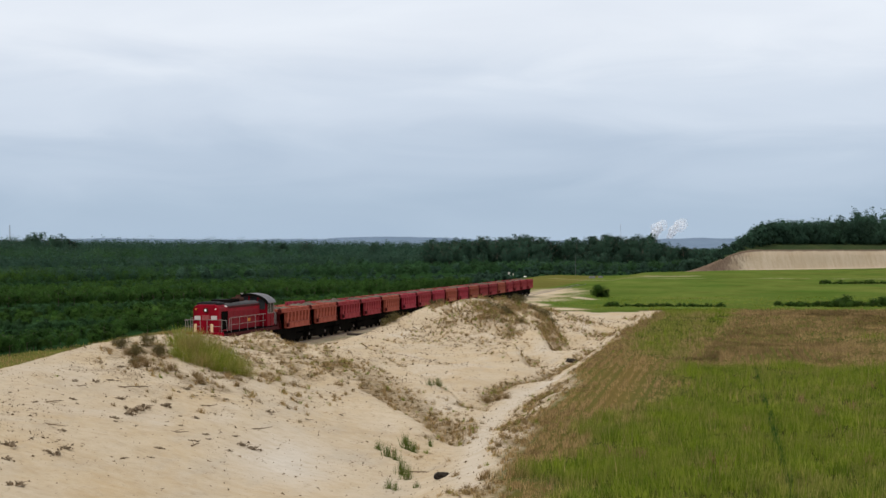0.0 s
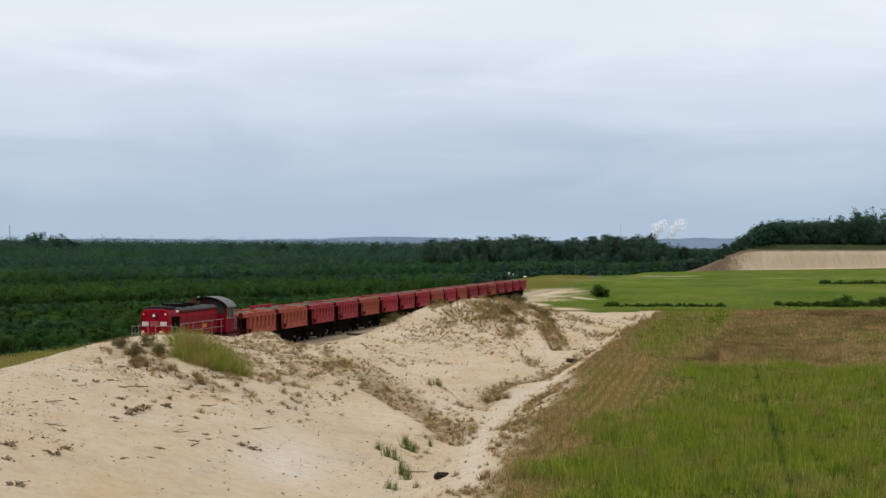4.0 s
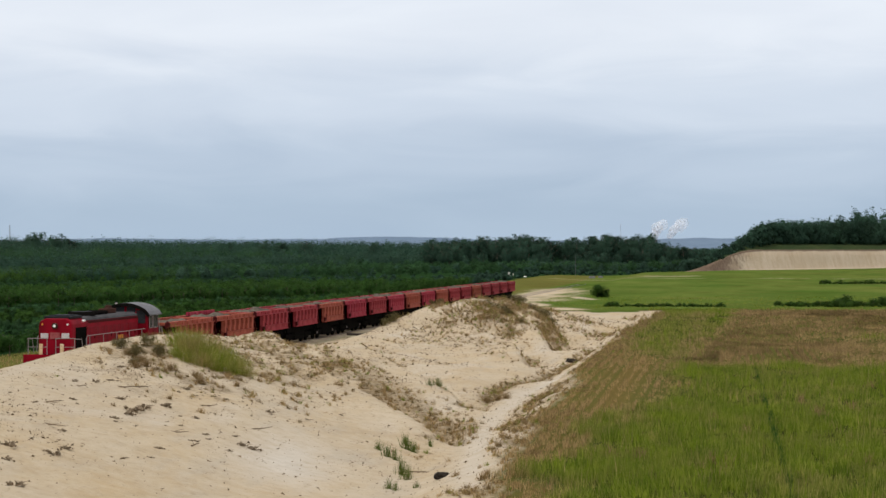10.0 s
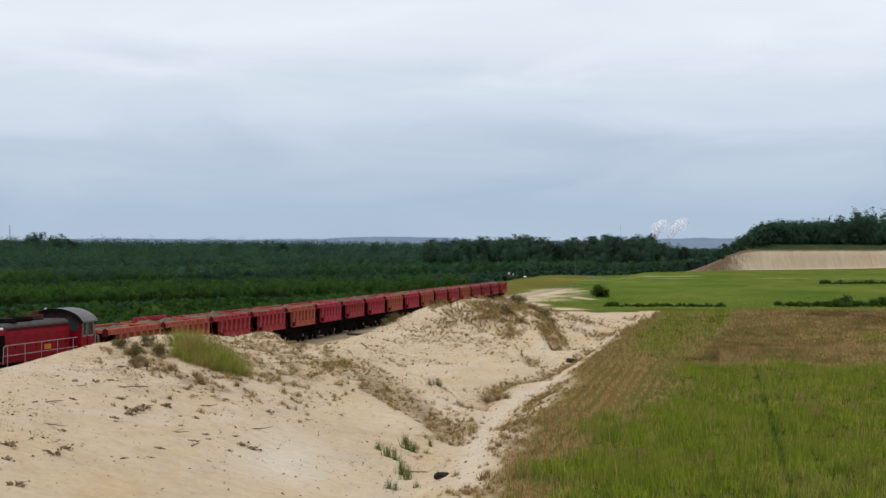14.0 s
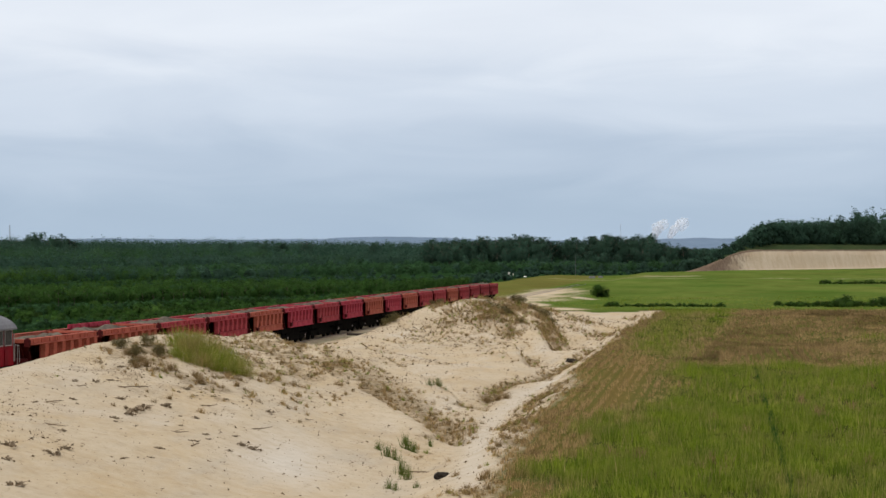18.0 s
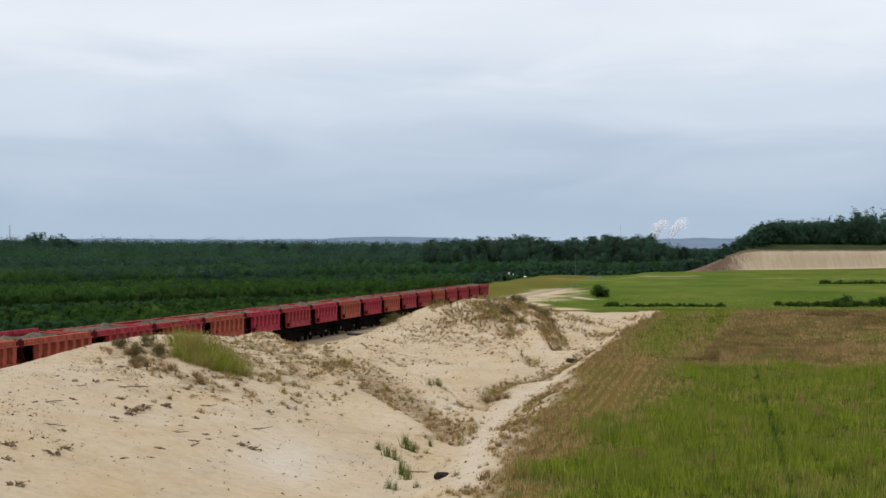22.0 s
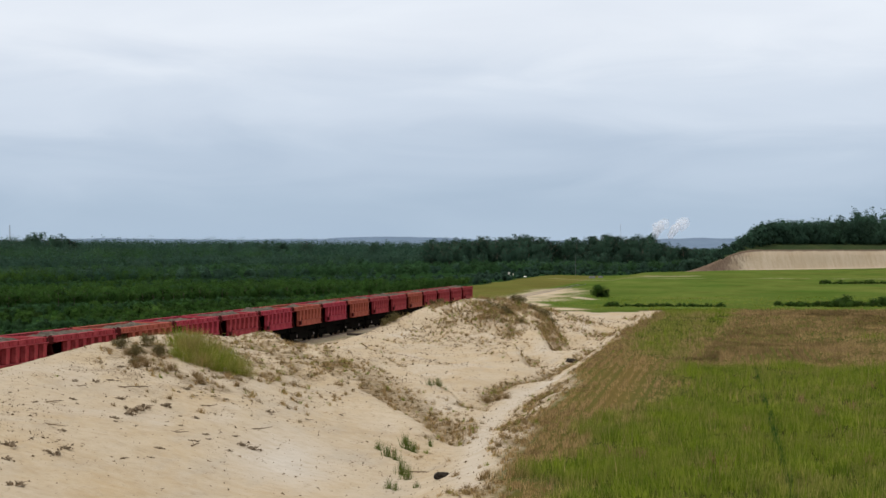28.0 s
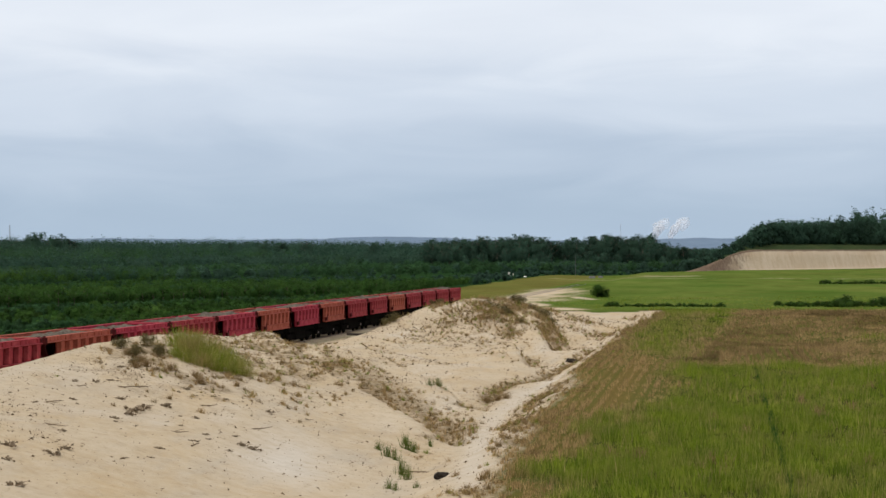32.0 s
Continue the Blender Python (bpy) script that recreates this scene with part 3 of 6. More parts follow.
# ---- railway line ----
def make_track():
    root = tagged(new("railway_track"), "single railway line on dark sleepers in sand", "railway", kind="structure")
    root.matrix_basis = TRACK
    for side in (-0.76, 0.76):
        bm = bmesh.new()
        for y0 in range(-220, 330, 22):
            for cz, sx, sz in ((-0.02, 0.07, 0.04), (-0.09, 0.02, 0.1), (-0.15, 0.14, 0.02)):
                box(bm, side, y0 + 11, SLOPE * (y0 + 11) + cz, sx, 22, sz, -0.2313)
        part("rail", done(bm, "rail"), M_STEEL, root)
    verts, faces = [], []
    for k in range(840):
        s = -216 + 0.65 * k
        z, y = rail_level(s) - 0.16 + random.uniform(-0.04, 0.03), s + random.uniform(-0.04, 0.04)
        a = len(verts)
        for dx in (-1.3, 1.3):
            for dy in (-0.12, 0.12):
                for dz in (-0.14, 0.0):
                    verts.append((dx + random.uniform(-0.04, 0.04), y + dy, z + dz))
        faces += [(a + p, a + q, a + r, a + t) for p, q, r, t in ((0, 1, 3, 2), (4, 6, 7, 5), (0, 4, 5, 1), (2, 3, 7, 6), (1, 5, 7, 3))]
    ob = part("sleepers", raw_mesh("sleepers", verts, faces), M_SLEEPER, root, "dark weathered timber sleepers")
    tagged(ob, kind="stuff")


make_track()


# ---- train ----
PITCH = math.degrees(math.atan(SLOPE))
LENGTH = 11.0
SECONDS = 32.0
MESHES = {}


def shared(key, build):
    if key not in MESHES:
        MESHES[key] = build()
    return MESHES[key]


def run_of(t):
    """Metres the train has rolled after t seconds."""
    return 2.994 * t - 0.000364 * t * t


def on_rails(s):
    return TRACK @ pose(0, s, SLOPE * s, PITCH)


def wheelset_mesh():
    bm = bmesh.new()
    rod(bm, (-1.0, 0, 0), (1.0, 0, 0), 0.08, 10)
    for sx in (-1, 1):
        rod(bm, (sx * 0.70, 0, 0), (sx * 0.83, 0, 0), 0.475, 24)
        rod(bm, (sx * 0.665, 0, 0), (sx * 0.70, 0, 0), 0.505, 24)
        rod(bm, (sx * 0.83, 0, 0), (sx * 0.90, 0, 0), 0.17, 12)
        for k in range(3):
            a = k * 2.094
            rod(bm, (sx * 0.835, 0.28 * math.cos(a), 0.28 * math.sin(a)), (sx * 0.845, 0.28 * math.cos(a), 0.28 * math.sin(a)), 0.07, 8)
    return done(bm, "wheelset")


def bogie_mesh(base=1.85):
    bm = bmesh.new()
    for sx in (-1, 1):
        box(bm, sx * 1.05, 0, 0.62, 0.14, base + 0.8, 0.36)
        box(bm, sx * 1.05, 0, 0.45, 0.12, 0.7, 0.3)
        for sy in (-1, 1):
            box(bm, sx * 1.05, sy * base / 2, 0.58, 0.18, 0.42, 0.36)
        for k in range(3):
            rod(bm, (sx * 1.05, -0.2 + 0.2 * k, 0.3), (sx * 1.05, -0.2 + 0.2 * k, 0.62), 0.075, 8)
    box(bm, 0, 0, 0.66, 2.1, 0.4, 0.24)
    return done(bm, "bogie", 0.015)


def cap_mesh():
    bm = bmesh.new()
    rod(bm, (0, 0, 0), (0.05, 0, 0), 0.11, 12, 0.09)
    return done(bm, "axle_cap")


def coupler_mesh():
    bm = bmesh.new()
    box(bm, 0, 0.25, 0, 0.16, 0.5, 0.18)
    box(bm, 0.03, 0.5, 0, 0.36, 0.2, 0.3)
    box(bm, 0.16, 0.62, 0, 0.1, 0.16, 0.26)
    rod(bm, (-0.35, 0.05, -0.15), (-0.3, 0.45, -0.5), 0.03, 6)
    return done(bm, "coupler", 0.02)


def side_plate_mesh():
    # plate leaning slightly outwards to the top, x = outer face
    bm = bmesh.new()
    box(bm, 0, 0, 0, 0.05, 8.3, 1.35)
    return done(bm, "side_plate", 0.01)


def sill_mesh():
    bm = bmesh.new()
    box(bm, 0.07, 0.0, 0, 0.22, 8.2, 0.40)
    box(bm, 0.13, 0.0, -0.2, 0.26, 8.3, 0.08)
    box(bm, 0.13, 0.0, 0.2, 0.24, 8.2, 0.06)
    return done(bm, "sill_beam", 0.015)


def post_mesh():
    bm = bmesh.new()
    v = box(bm, 0, 0, 0, 0.3, 0.62, 0.86)
    for q in v:
        if q.co.x > 0:
            q.co.y *= 0.8
        if q.co.z < 0 and q.co.x > 0:
            q.co.x -= 0.03
    return done(bm, "post", 0.015)


def rim_mesh():
    bm = bmesh.new()
    box(bm, 0.07, 0, -0.03, 0.22, 10.3, 0.24)
    box(bm, 0.12, 0, -0.17, 0.36, 10.2, 0.06)
    box(bm, 0.06, 0, 0.1, 0.28, 10.3, 0.05)
    for k in range(-4, 5):
        box(bm, 0.2, k * 1.15, 0.0, 0.06, 0.1, 0.22)
    return done(bm, "rim_beam", 0.02)


def corner_mesh():
    bm = bmesh.new()
    box(bm, 0, 0, -0.04, 0.3, 0.26, 0.42)
    rod(bm, (0, 0, 0.1), (0, 0, 0.24), 0.12, 10, 0.08)
    return done(bm, "corner_post", 0.04)


END_STEEP, END_SLOPE = 8, 38


def end_wall_mesh(lean):
    bm = bmesh.new()
    box(bm, 0, -0.5 * math.tan(radians(lean)), 2.15, 2.62, 0.07, 1.5 / math.cos(radians(lean)), -lean)
    return done(bm, "end_wall", 0.012)


def stiffener_mesh(lean):
    bm = bmesh.new()
    box(bm, 0, 0, 0, 0.14, 0.14, 1.4 / math.cos(radians(lean)), -lean)
    return done(bm, "stiffener", 0.012)


def end_beam_mesh():
    bm = bmesh.new()
    box(bm, 0, 0, 0, 2.74, 0.2, 0.2)
    return done(bm, "end_beam", 0.02)


def underframe_mesh():
    bm = bmesh.new()
    for sx in (-0.45, 0.45):
        box(bm, sx, 0, 1.02, 0.2, 10.0, 0.36)
        box(bm, sx * 2.6, 0, 1.12, 0.08, 9.0, 0.34)
        box(bm, sx * 2.3, 0, 0.64, 0.3, 3.4, 0.72)
        box(bm, sx * 2.25, 0, 0.5, 0.1, 8.4, 0.3)
    for y in (-4.9, -3.2, 0, 3.2, 4.9):
        box(bm, 0, y, 1.05, 2.3, 0.26, 0.26)
    box(bm, 0, 0, 1.33, 2.5, 9.4, 0.1)
    rod(bm, (-0.9, -1.4, 0.8), (-0.9, 0.6, 0.8), 0.22, 10)
    rod(bm, (0.95, -0.2, 0.75), (0.95, 1.3, 0.75), 0.2, 10)
    for y in (-1.9, 1.9):
        for sx in (-0.95, 0.95):
            rod(bm, (sx, y, 0.6), (sx, y, 1.3), 0.24, 10)
    return done(bm, "underframe", 0.015)


def load_mesh(seed, heap):
    xs, ys = np.linspace(-1.33, 1.33, 17), np.linspace(-4.95, 4.95, 61)
    X, Y = np.meshgrid(xs, ys)
    X, Y = X.ravel(), Y.ravel()
    crown = (1 - (X / 1.36) ** 2) * np.clip((5.0 - np.abs(Y)) / 0.9, 0, 1)
    lumps = fractal(X / 0.9 + seed * 13.0, Y / 1.6, 60, 3) + 0.7 * fractal(X / 0.35 + seed * 5.0, Y / 0.35, 64, 2)
    Z = 2.78 + heap * 0.9 * crown + 0.7 * crown * lumps
    i = (np.arange(60)[:, None] * 17 + np.arange(16)).ravel()
    return raw_mesh("load", np.column_stack([X, Y, Z]), np.column_stack([i, i + 1, i + 18, i + 17]))


def lever_box_mesh():
    bm = bmesh.new()
    box(bm, 0, 0, 0, 0.16, 0.42, 0.3)
    rod(bm, (0.05, 0.1, 0.1), (0.05, 0.35, 0.45), 0.03, 6)
    return done(bm, "lock_box", 0.02)


TURNING = []


def make_wagon(index, mat, label, heap):
    """A side-tipping wagon; it travels towards -y. Its rear end is at LENGTH / 2."""
    kind = mat.name
    root = tagged(new("dump_wagon"), label, "wagon", "dump wagons of the train")
    for sx in (-1, 1):
        turn = 0 if sx > 0 else 180
        wall = part("side_wall", shared(("plate", kind), side_plate_mesh), M_SHADED_PLATE[kind], root, m=pose(sx * 1.36, 0.95, 2.13, 0, 0, turn))
        for k in range(7):
            part("post", shared(("post", kind), post_mesh), mat, wall, m=pose(0.12, -3.75 + 1.25 * k, 0.2))
        for qy in (-1, 1):
            part("corner_post", shared("corner", corner_mesh), M_GRIME_SHADE, root, m=pose(sx * 1.44, qy * 5.12, 2.84))
        part("sill_beam", shared(("sill", kind), sill_mesh), mat, wall, m=pose(0.04, 0, -0.47))
        part("lock_box", shared("lock", lever_box_mesh), M_GRIME_SHADE, wall, m=pose(0.26, -3.9 * sx, -0.45))
        part("rim_beam", shared(("rim", kind), rim_mesh), mat, root, m=pose(sx * 1.38, 0, 2.9, 0, 0, turn))
    for sy in (-1, 1):
        # the trailing end stands steep, the leading end slopes in under the rim
        lean, stand = (END_STEEP, 5.0) if sy > 0 else (END_SLOPE, 4.75)
        # end walls are coloured dark for the shade in the wagon gap
        end = part("end_wall", shared(("end", sy), lambda: end_wall_mesh(lean)), M_GRIME_SHADE, root, m=pose(0, sy * stand, 0, 0, 0, 0 if sy > 0 else 180))
        for k in (-0.9, -0.3, 0.3, 0.9):
            part("stiffener", shared(("stiffener", sy), lambda: stiffener_mesh(lean)), M_GRIME_SHADE, end, m=pose(k, -0.5 * math.tan(radians(lean)) + 0.09, 2.15))
        part("end_beam", shared(("end_beam", kind), end_beam_mesh), mat, end, m=pose(0, 5.1 - stand, 2.9))
        part("coupler", shared("coupler", coupler_mesh), M_BLACK, root, m=pose(0, sy * 4.95, 1.02, 0, 0, 0 if sy > 0 else 180))
        bogie = part("bogie", shared("bogie", bogie_mesh), M_BLACK, root, m=pose(0, sy * 3.2, 0))
        for qx in (-1, 1):
            for qy in (-1, 1):
                part("axle_cap", shared(("cap", (qx * qy + index) % 3), cap_mesh), M_RAILING if (qx * qy + index) % 3 == 0 else M_BLACK, bogie, m=pose(qx * 1.14, qy * 0.925, 0.56, 0, 0, 0 if qx > 0 else 180))
        for qy in (-1, 1):
            w = part("wheelset", shared("wheelset", wheelset_mesh), M_BLACK, root)
            TURNING.append((w, sy * 3.2 + qy * 0.925, 0.475))
    part("underframe", shared("underframe", underframe_mesh), M_BLACK, root)
    # added dark box that closes the see-through recess under the end slope
    part("brake_cabinet", shared("filler_box", lambda: slab("brake_cabinet", 0, -4.3, 1.68, 2.3, 1.0, 0.66, 0.03)), M_GRIME_SHADE, root, "dark filler box added under the end slope")
    if index == 1:
        bm = bmesh.new()
        box(bm, -1.2, 0.6, 3.12, 0.1, 7.2, 0.26)
        for k in range(5):
            box(bm, -1.12, -2.6 + 1.5 * k, 3.1, 0.08, 0.12, 0.22)
        part("raised_board", done(bm, "raised_board", 0.02), M_CRIMSON, root, "raised red side board")
    part("load", load_mesh(index, heap), M_LOAD, root, "heaped grey-brown overburden soil")
    return root


# locomotive: long hood leads (towards -y), cab behind
def hood_mesh():
    bm = bmesh.new()
    prof = [(-0.95, 1.85), (-0.95, 3.45), (-0.86, 3.66), (-0.6, 3.78), (0.6, 3.78), (0.86, 3.66), (0.95, 3.45), (0.95, 1.85)]
    ends = []
    for y in (-8.5, -8.35, 3.1):
        k = 0.97 if y < -8.4 else 1.0
        ends.append([bm.verts.new((x * k, y, 1.85 + (z - 1.85) * (0.985 if y < -8.4 else 1))) for x, z in prof])
    for a, b in zip(ends, ends[1:]):
        for k in range(len(prof)):
            q = (k + 1) % len(prof)
            bm.faces.new((a[k], b[k], b[q], a[q]))
    bm.faces.new(ends[0][::-1])
    bm.faces.new(ends[-1])
    bmesh.ops.recalc_face_normals(bm, faces=bm.faces)
    return done(bm, "hood")


def platform_mesh():
    bm = bmesh.new()
    box(bm, 0, -1.25, 1.68, 3.0, 15.9, 0.2)
    for sx in (-1, 1):
        box(bm, sx * 1.42, -1.25, 1.5, 0.12, 15.6, 0.3)
    for y in (-9.1, 6.6):
        box(bm, 0, y, 1.3, 2.9, 0.16, 0.75)
        box(bm, 0, y, 0.75, 2.6, 0.1, 0.4)
    return done(bm, "platform", 0.02)


def cab_mesh():
    bm = bmesh.new()
    arch = [(1.5 * math.sin(a), 3.24 + 0.98 * math.cos(a)) for a in np.linspace(-1.2, 1.2, 13)]
    prof = [(-1.45, 1.8)] + arch + [(1.45, 1.8)]
    front, back = ([bm.verts.new((x, y, z)) for x, z in prof] for y in (-0.85, 1.3))
    for k in range(len(prof)):
        q = (k + 1) % len(prof)
        bm.faces.new((front[k], front[q], back[q], back[k]))
    bm.faces.new(front[::-1])
    bm.faces.new(back)
    bmesh.ops.recalc_face_normals(bm, faces=bm.faces)
    return done(bm, "cab_wall", 0.03)


def cab_roof_mesh():
    bm = bmesh.new()
    n, rows = 14, []
    for y in (-0.98, 1.45):
        for dz in (0, 0.08):
            rows.append([bm.verts.new((1.66 * math.sin(a), y, 3.27 + dz + 0.99 * math.cos(a)))
                         for a in np.linspace(-1.25, 1.25, n)])
    lo0, hi0, lo1, hi1 = rows
    for k in range(n - 1):
        bm.faces.new((hi0[k], hi0[k + 1], hi1[k + 1], hi1[k]))
        bm.faces.new((lo0[k], lo1[k], lo1[k + 1], lo0[k + 1]))
        bm.faces.new((lo0[k], lo0[k + 1], hi0[k + 1], hi0[k]))
        bm.faces.new((lo1[k], hi1[k], hi1[k + 1], lo1[k + 1]))
    for a, b, c, d in ((lo0[0], hi0[0], hi1[0], lo1[0]), (lo0[-1], lo1[-1], hi1[-1], hi0[-1])):
        bm.faces.new((a, b, c, d))
    bmesh.ops.recalc_face_normals(bm, faces=bm.faces)
    return done(bm, "cab_roof")


def loco_bogie_mesh():
    bm = bmesh.new()
    for sx in (-1, 1):
        box(bm, sx * 1.12, 0, 0.78, 0.16, 5.0, 0.26)
        for y in (-2.1, 0, 2.1):
            box(bm, sx * 1.12, y, 0.58, 0.22, 0.46, 0.4)
        for y in (-1.05, 1.05):
            box(bm, sx * 1.12, y, 1.02, 0.14, 1.1, 0.14)
            rod(bm, (sx * 1.2, y, 0.5), (sx * 1.2, y, 1.0), 0.1, 8)
    box(bm, 0, 0, 0.85, 2.2, 1.0, 0.3)
    return done(bm, "bogie", 0.015)


def tube_mesh(name, points, r=0.02):
    """A bent tube through the points."""
    bm = bmesh.new()
    for a, b in zip(points, points[1:]):
        rod(bm, a, b, r, 6)
    return done(bm, name)


def add_railing(root, points, posts, low=()):
    """A tube rail with its posts down to the walkway, and a lower rail through the low points."""
    rail = part("railing", tube_mesh("railing", points), M_RAILING, root, "pale grey tube handrail")
    if low:
        part("lower_rail", tube_mesh("lower_rail", low, 0.018), M_RAILING, rail)
    for x, y, z in posts:
        part("rail_post", tube_mesh("rail_post", ((x, y, 1.75), (x, y, z))), M_RAILING, rail)


def slab(name, x, y, z, sx, sy, sz, bevel=0.012):
    bm = bmesh.new()
    box(bm, x, y, z, sx, sy, sz)
    return done(bm, name, bevel)


def drum(name, a, b, r, seg=16, r2=None, bevel=0.01):
    bm = bmesh.new()
    rod(bm, a, b, r, seg, r2)
    return done(bm, name, bevel)


def make_loco():
    root = tagged(new("diesel_locomotive"), "grimy red diesel locomotive with long hood and grey-roofed cab", "locomotive")
    part("platform", platform_mesh(), M_BLACK, root, "black walkway frame")
    part("front_beam", slab("front_beam", 0, -9.26, 1.42, 3.06, 0.12, 0.86, 0.03), M_LOCO, root)
    part("rear_beam", slab("rear_beam", 0, 6.74, 1.3, 2.84, 0.1, 0.72, 0.03), M_LOCO, root)
    for sx in (-1, 1):
        part("walkway_skirt", slab("walkway_skirt", sx * 1.5, -1.25, 1.6, 0.04, 15.8, 0.26), M_GRIME_SHADE, root)
        for y in (-9.3, 6.78):
            sy = -1 if y < 0 else 1
            buffer = part("buffer", drum("buffer", (sx * 1.0, y, 1.08), (sx * 1.0, y + sy * 0.3, 1.08), 0.11), M_BLACK, root)
            part("buffer_plate", drum("buffer_plate", (sx * 1.0, y + sy * 0.3, 1.08), (sx * 1.0, y + sy * 0.36, 1.08), 0.25), M_RAILING, buffer, "worn grey buffer plate")
        for y in (-8.9, 6.4):
            bm = bmesh.new()
            for z in (0.55, 0.92, 1.3):
                box(bm, sx * 1.42, y, z, 0.26, 0.42, 0.04)
            for q in (-0.21, 0.21):
                box(bm, sx * 1.42, y + q, 1.05, 0.2, 0.03, 1.1)
            part("steps", done(bm, "steps"), M_BLACK, root)
    hood = part("hood", hood_mesh(), M_LOCO, root)
    # grimy streaked band under the roof edge
    for sx in (-1, 1):
        part("eave_strip", slab("eave_strip", sx * 0.925, -1.4, 3.5, 0.05, 8.9, 0.16), M_GRIME_SHADE, hood, "sooty strip under the roof edge")
    # roof: raised front deck, grey long deck with hatches, fan ring, exhaust
    bm = bmesh.new()
    cover = [(-0.92, 3.6), (-0.88, 3.69), (-0.64, 3.82), (0.64, 3.82), (0.88, 3.69), (0.92, 3.6)]
    ends = [[bm.verts.new((x, y, z)) for x, z in cover] for y in (-6.3, 3.1)]
    for k in range(len(cover) - 1):
        bm.faces.new((ends[0][k], ends[0][k + 1], ends[1][k + 1], ends[1][k]))
    bm.faces.new(ends[0][::-1])
    bmesh.ops.recalc_face_normals(bm, faces=bm.faces)
    part("roof_deck", done(bm, "roof_deck", 0.03), M_DECK, hood, "dusty dark grey roof deck")
    bm = bmesh.new()
    box(bm, 0, -7.25, 3.83, 1.5, 1.9, 0.16)
    box(bm, 0, -7.25, 3.93, 1.1, 1.5, 0.06)
    part("radiator_deck", done(bm, "radiator_deck", 0.05), M_ROOF, hood, "raised dark grey radiator deck")
    part("fan_housing", drum("fan_housing", (0, -4.3, 3.82), (0, -4.3, 4.04), 0.8, 24, 0.74, 0.02), M_BLACK, hood)
    part("fan_mouth", drum("fan_mouth", (0, -4.3, 4.04), (0, -4.3, 4.06), 0.62, 20), M_ROOF, hood)
    bm = bmesh.new()
    box(bm, 0, -2.2, 3.93, 1.0, 2.2, 0.22)
    part("roof_hatch", done(bm, "roof_hatch", 0.06), M_BLACK, hood, "open black roof hatch")
    bm = bmesh.new()
    box(bm, 0, 0.2, 3.96, 0.62, 1.5, 0.3)
    rod(bm, (-0.1, 0.7, 3.9), (-0.1, 0.7, 4.28), 0.2, 12)
    rod(bm, (0.1, -0.1, 3.9), (0.1, -0.1, 4.2), 0.17, 12)
    part("exhaust", done(bm, "exhaust", 0.05), M_RUST, hood, "rusty brown exhaust stack")
    for sx in (-1, 1):
        grille = part("radiator_grille", slab("radiator_grille", 0, 0, 0, 0.05, 1.75, 1.3), M_BLACK, hood, "black radiator opening", m=pose(sx * 0.945, -7.0, 2.62))
        for k in range(5):
            part("grille_slat", shared("slat", lambda: slab("grille_slat", 0, 0, 0, 0.03, 1.65, 0.035, 0.0)), M_BLACK, grille, m=pose(sx * 0.03, 0, -0.5 + 0.25 * k, 0, 20 * sx))
        for k in range(6):
            door = part("hood_door", shared("hood_door", lambda: slab("hood_door", 0, 0, 0, 0.03, 1.36, 1.25)), M_LOCO, hood, m=pose(sx * 0.945, -5.3 + 1.45 * k, 2.6))
            part("door_latch", shared("latch", lambda: slab("door_latch", 0, 0, 0, 0.05, 0.07, 0.2)), M_GRIME_SHADE, door, m=pose(sx * 0.03, 0.5, 0.05))
        bm = bmesh.new()
        for k, wd in enumerate((0.22, 0.3, 0.22)):
            box(bm, 0, k * 0.34, 0, 0.01, wd, 0.26)
        part("marking", done(bm, "marking"), M_ORANGE, hood, "faded orange marking", m=pose(sx * 0.985, -0.6, 2.45))
        # lamps on the hood's front shoulders
        part("shoulder_lamp", drum("shoulder_lamp", (sx * 0.72, -8.56, 3.46), (sx * 0.72, -8.44, 3.46), 0.055, 12), M_WHITE if sx > 0 else M_ORANGE, hood, "small front lamp")
        part("side_lamp", slab("side_lamp", sx * 0.9, -6.5, 3.6, 0.14, 0.42, 0.12, 0.04), M_WHITE, hood, "white lamp on the roof edge")
    # nose: lamps, plates
    lamp = part("headlight", drum("headlight", (0, -8.62, 3.38), (0, -8.46, 3.38), 0.17), M_RUST, hood, "round headlight in a dark ring")
    part("lens", drum("lens", (0, -8.635, 3.38), (0, -8.6, 3.38), 0.085), M_WHITE, lamp)
    for sx in (-0.6, 0.6):
        part("marker_panel", slab("marker_panel", sx, -8.52, 2.83, 0.44, 0.06, 0.3, 0.02), M_MARKER, hood, "white marker panel")
        part("post_plate", slab("post_plate", sx * 1.0, -9.06, 2.1, 0.2, 0.05, 0.66, 0.02), M_CREAM, root, "cream and rust striped plate")
    part("nose_door", slab("nose_door", 0, -8.52, 2.84, 0.56, 0.05, 0.36, 0.02), M_NOSE, hood, "faded pink-red nose plate")
    # cab
    cab = part("cab", cab_mesh(), M_LOCO, root, m=pose(0, 4.45, 0))
    part("cab_roof", cab_roof_mesh(), M_CABROOF, cab, "arched pale grey roof")
    part("horn", drum("horn", (-0.5, -1.25, 4.32), (-0.5, -0.95, 4.34), 0.05, 10, 0.035), M_MARKER, cab, "small white horn")
    for sx in (-1, 1):
        for y, wide in ((-0.42, 0.5), (0.55, 0.85)):
            win = part("window", slab("window", sx * 1.455, y, 3.2, 0.02, wide, 0.72, 0.005), M_GLASS_DARK, cab, "dark cab window")
            bm = bmesh.new()
            for z in (2.82, 3.58):
                box(bm, sx * 1.47, y, z, 0.03, wide + 0.08, 0.05)
            for q in (-1, 1):
                box(bm, sx * 1.47, y + q * (wide / 2 + 0.02), 3.2, 0.03, 0.05, 0.76)
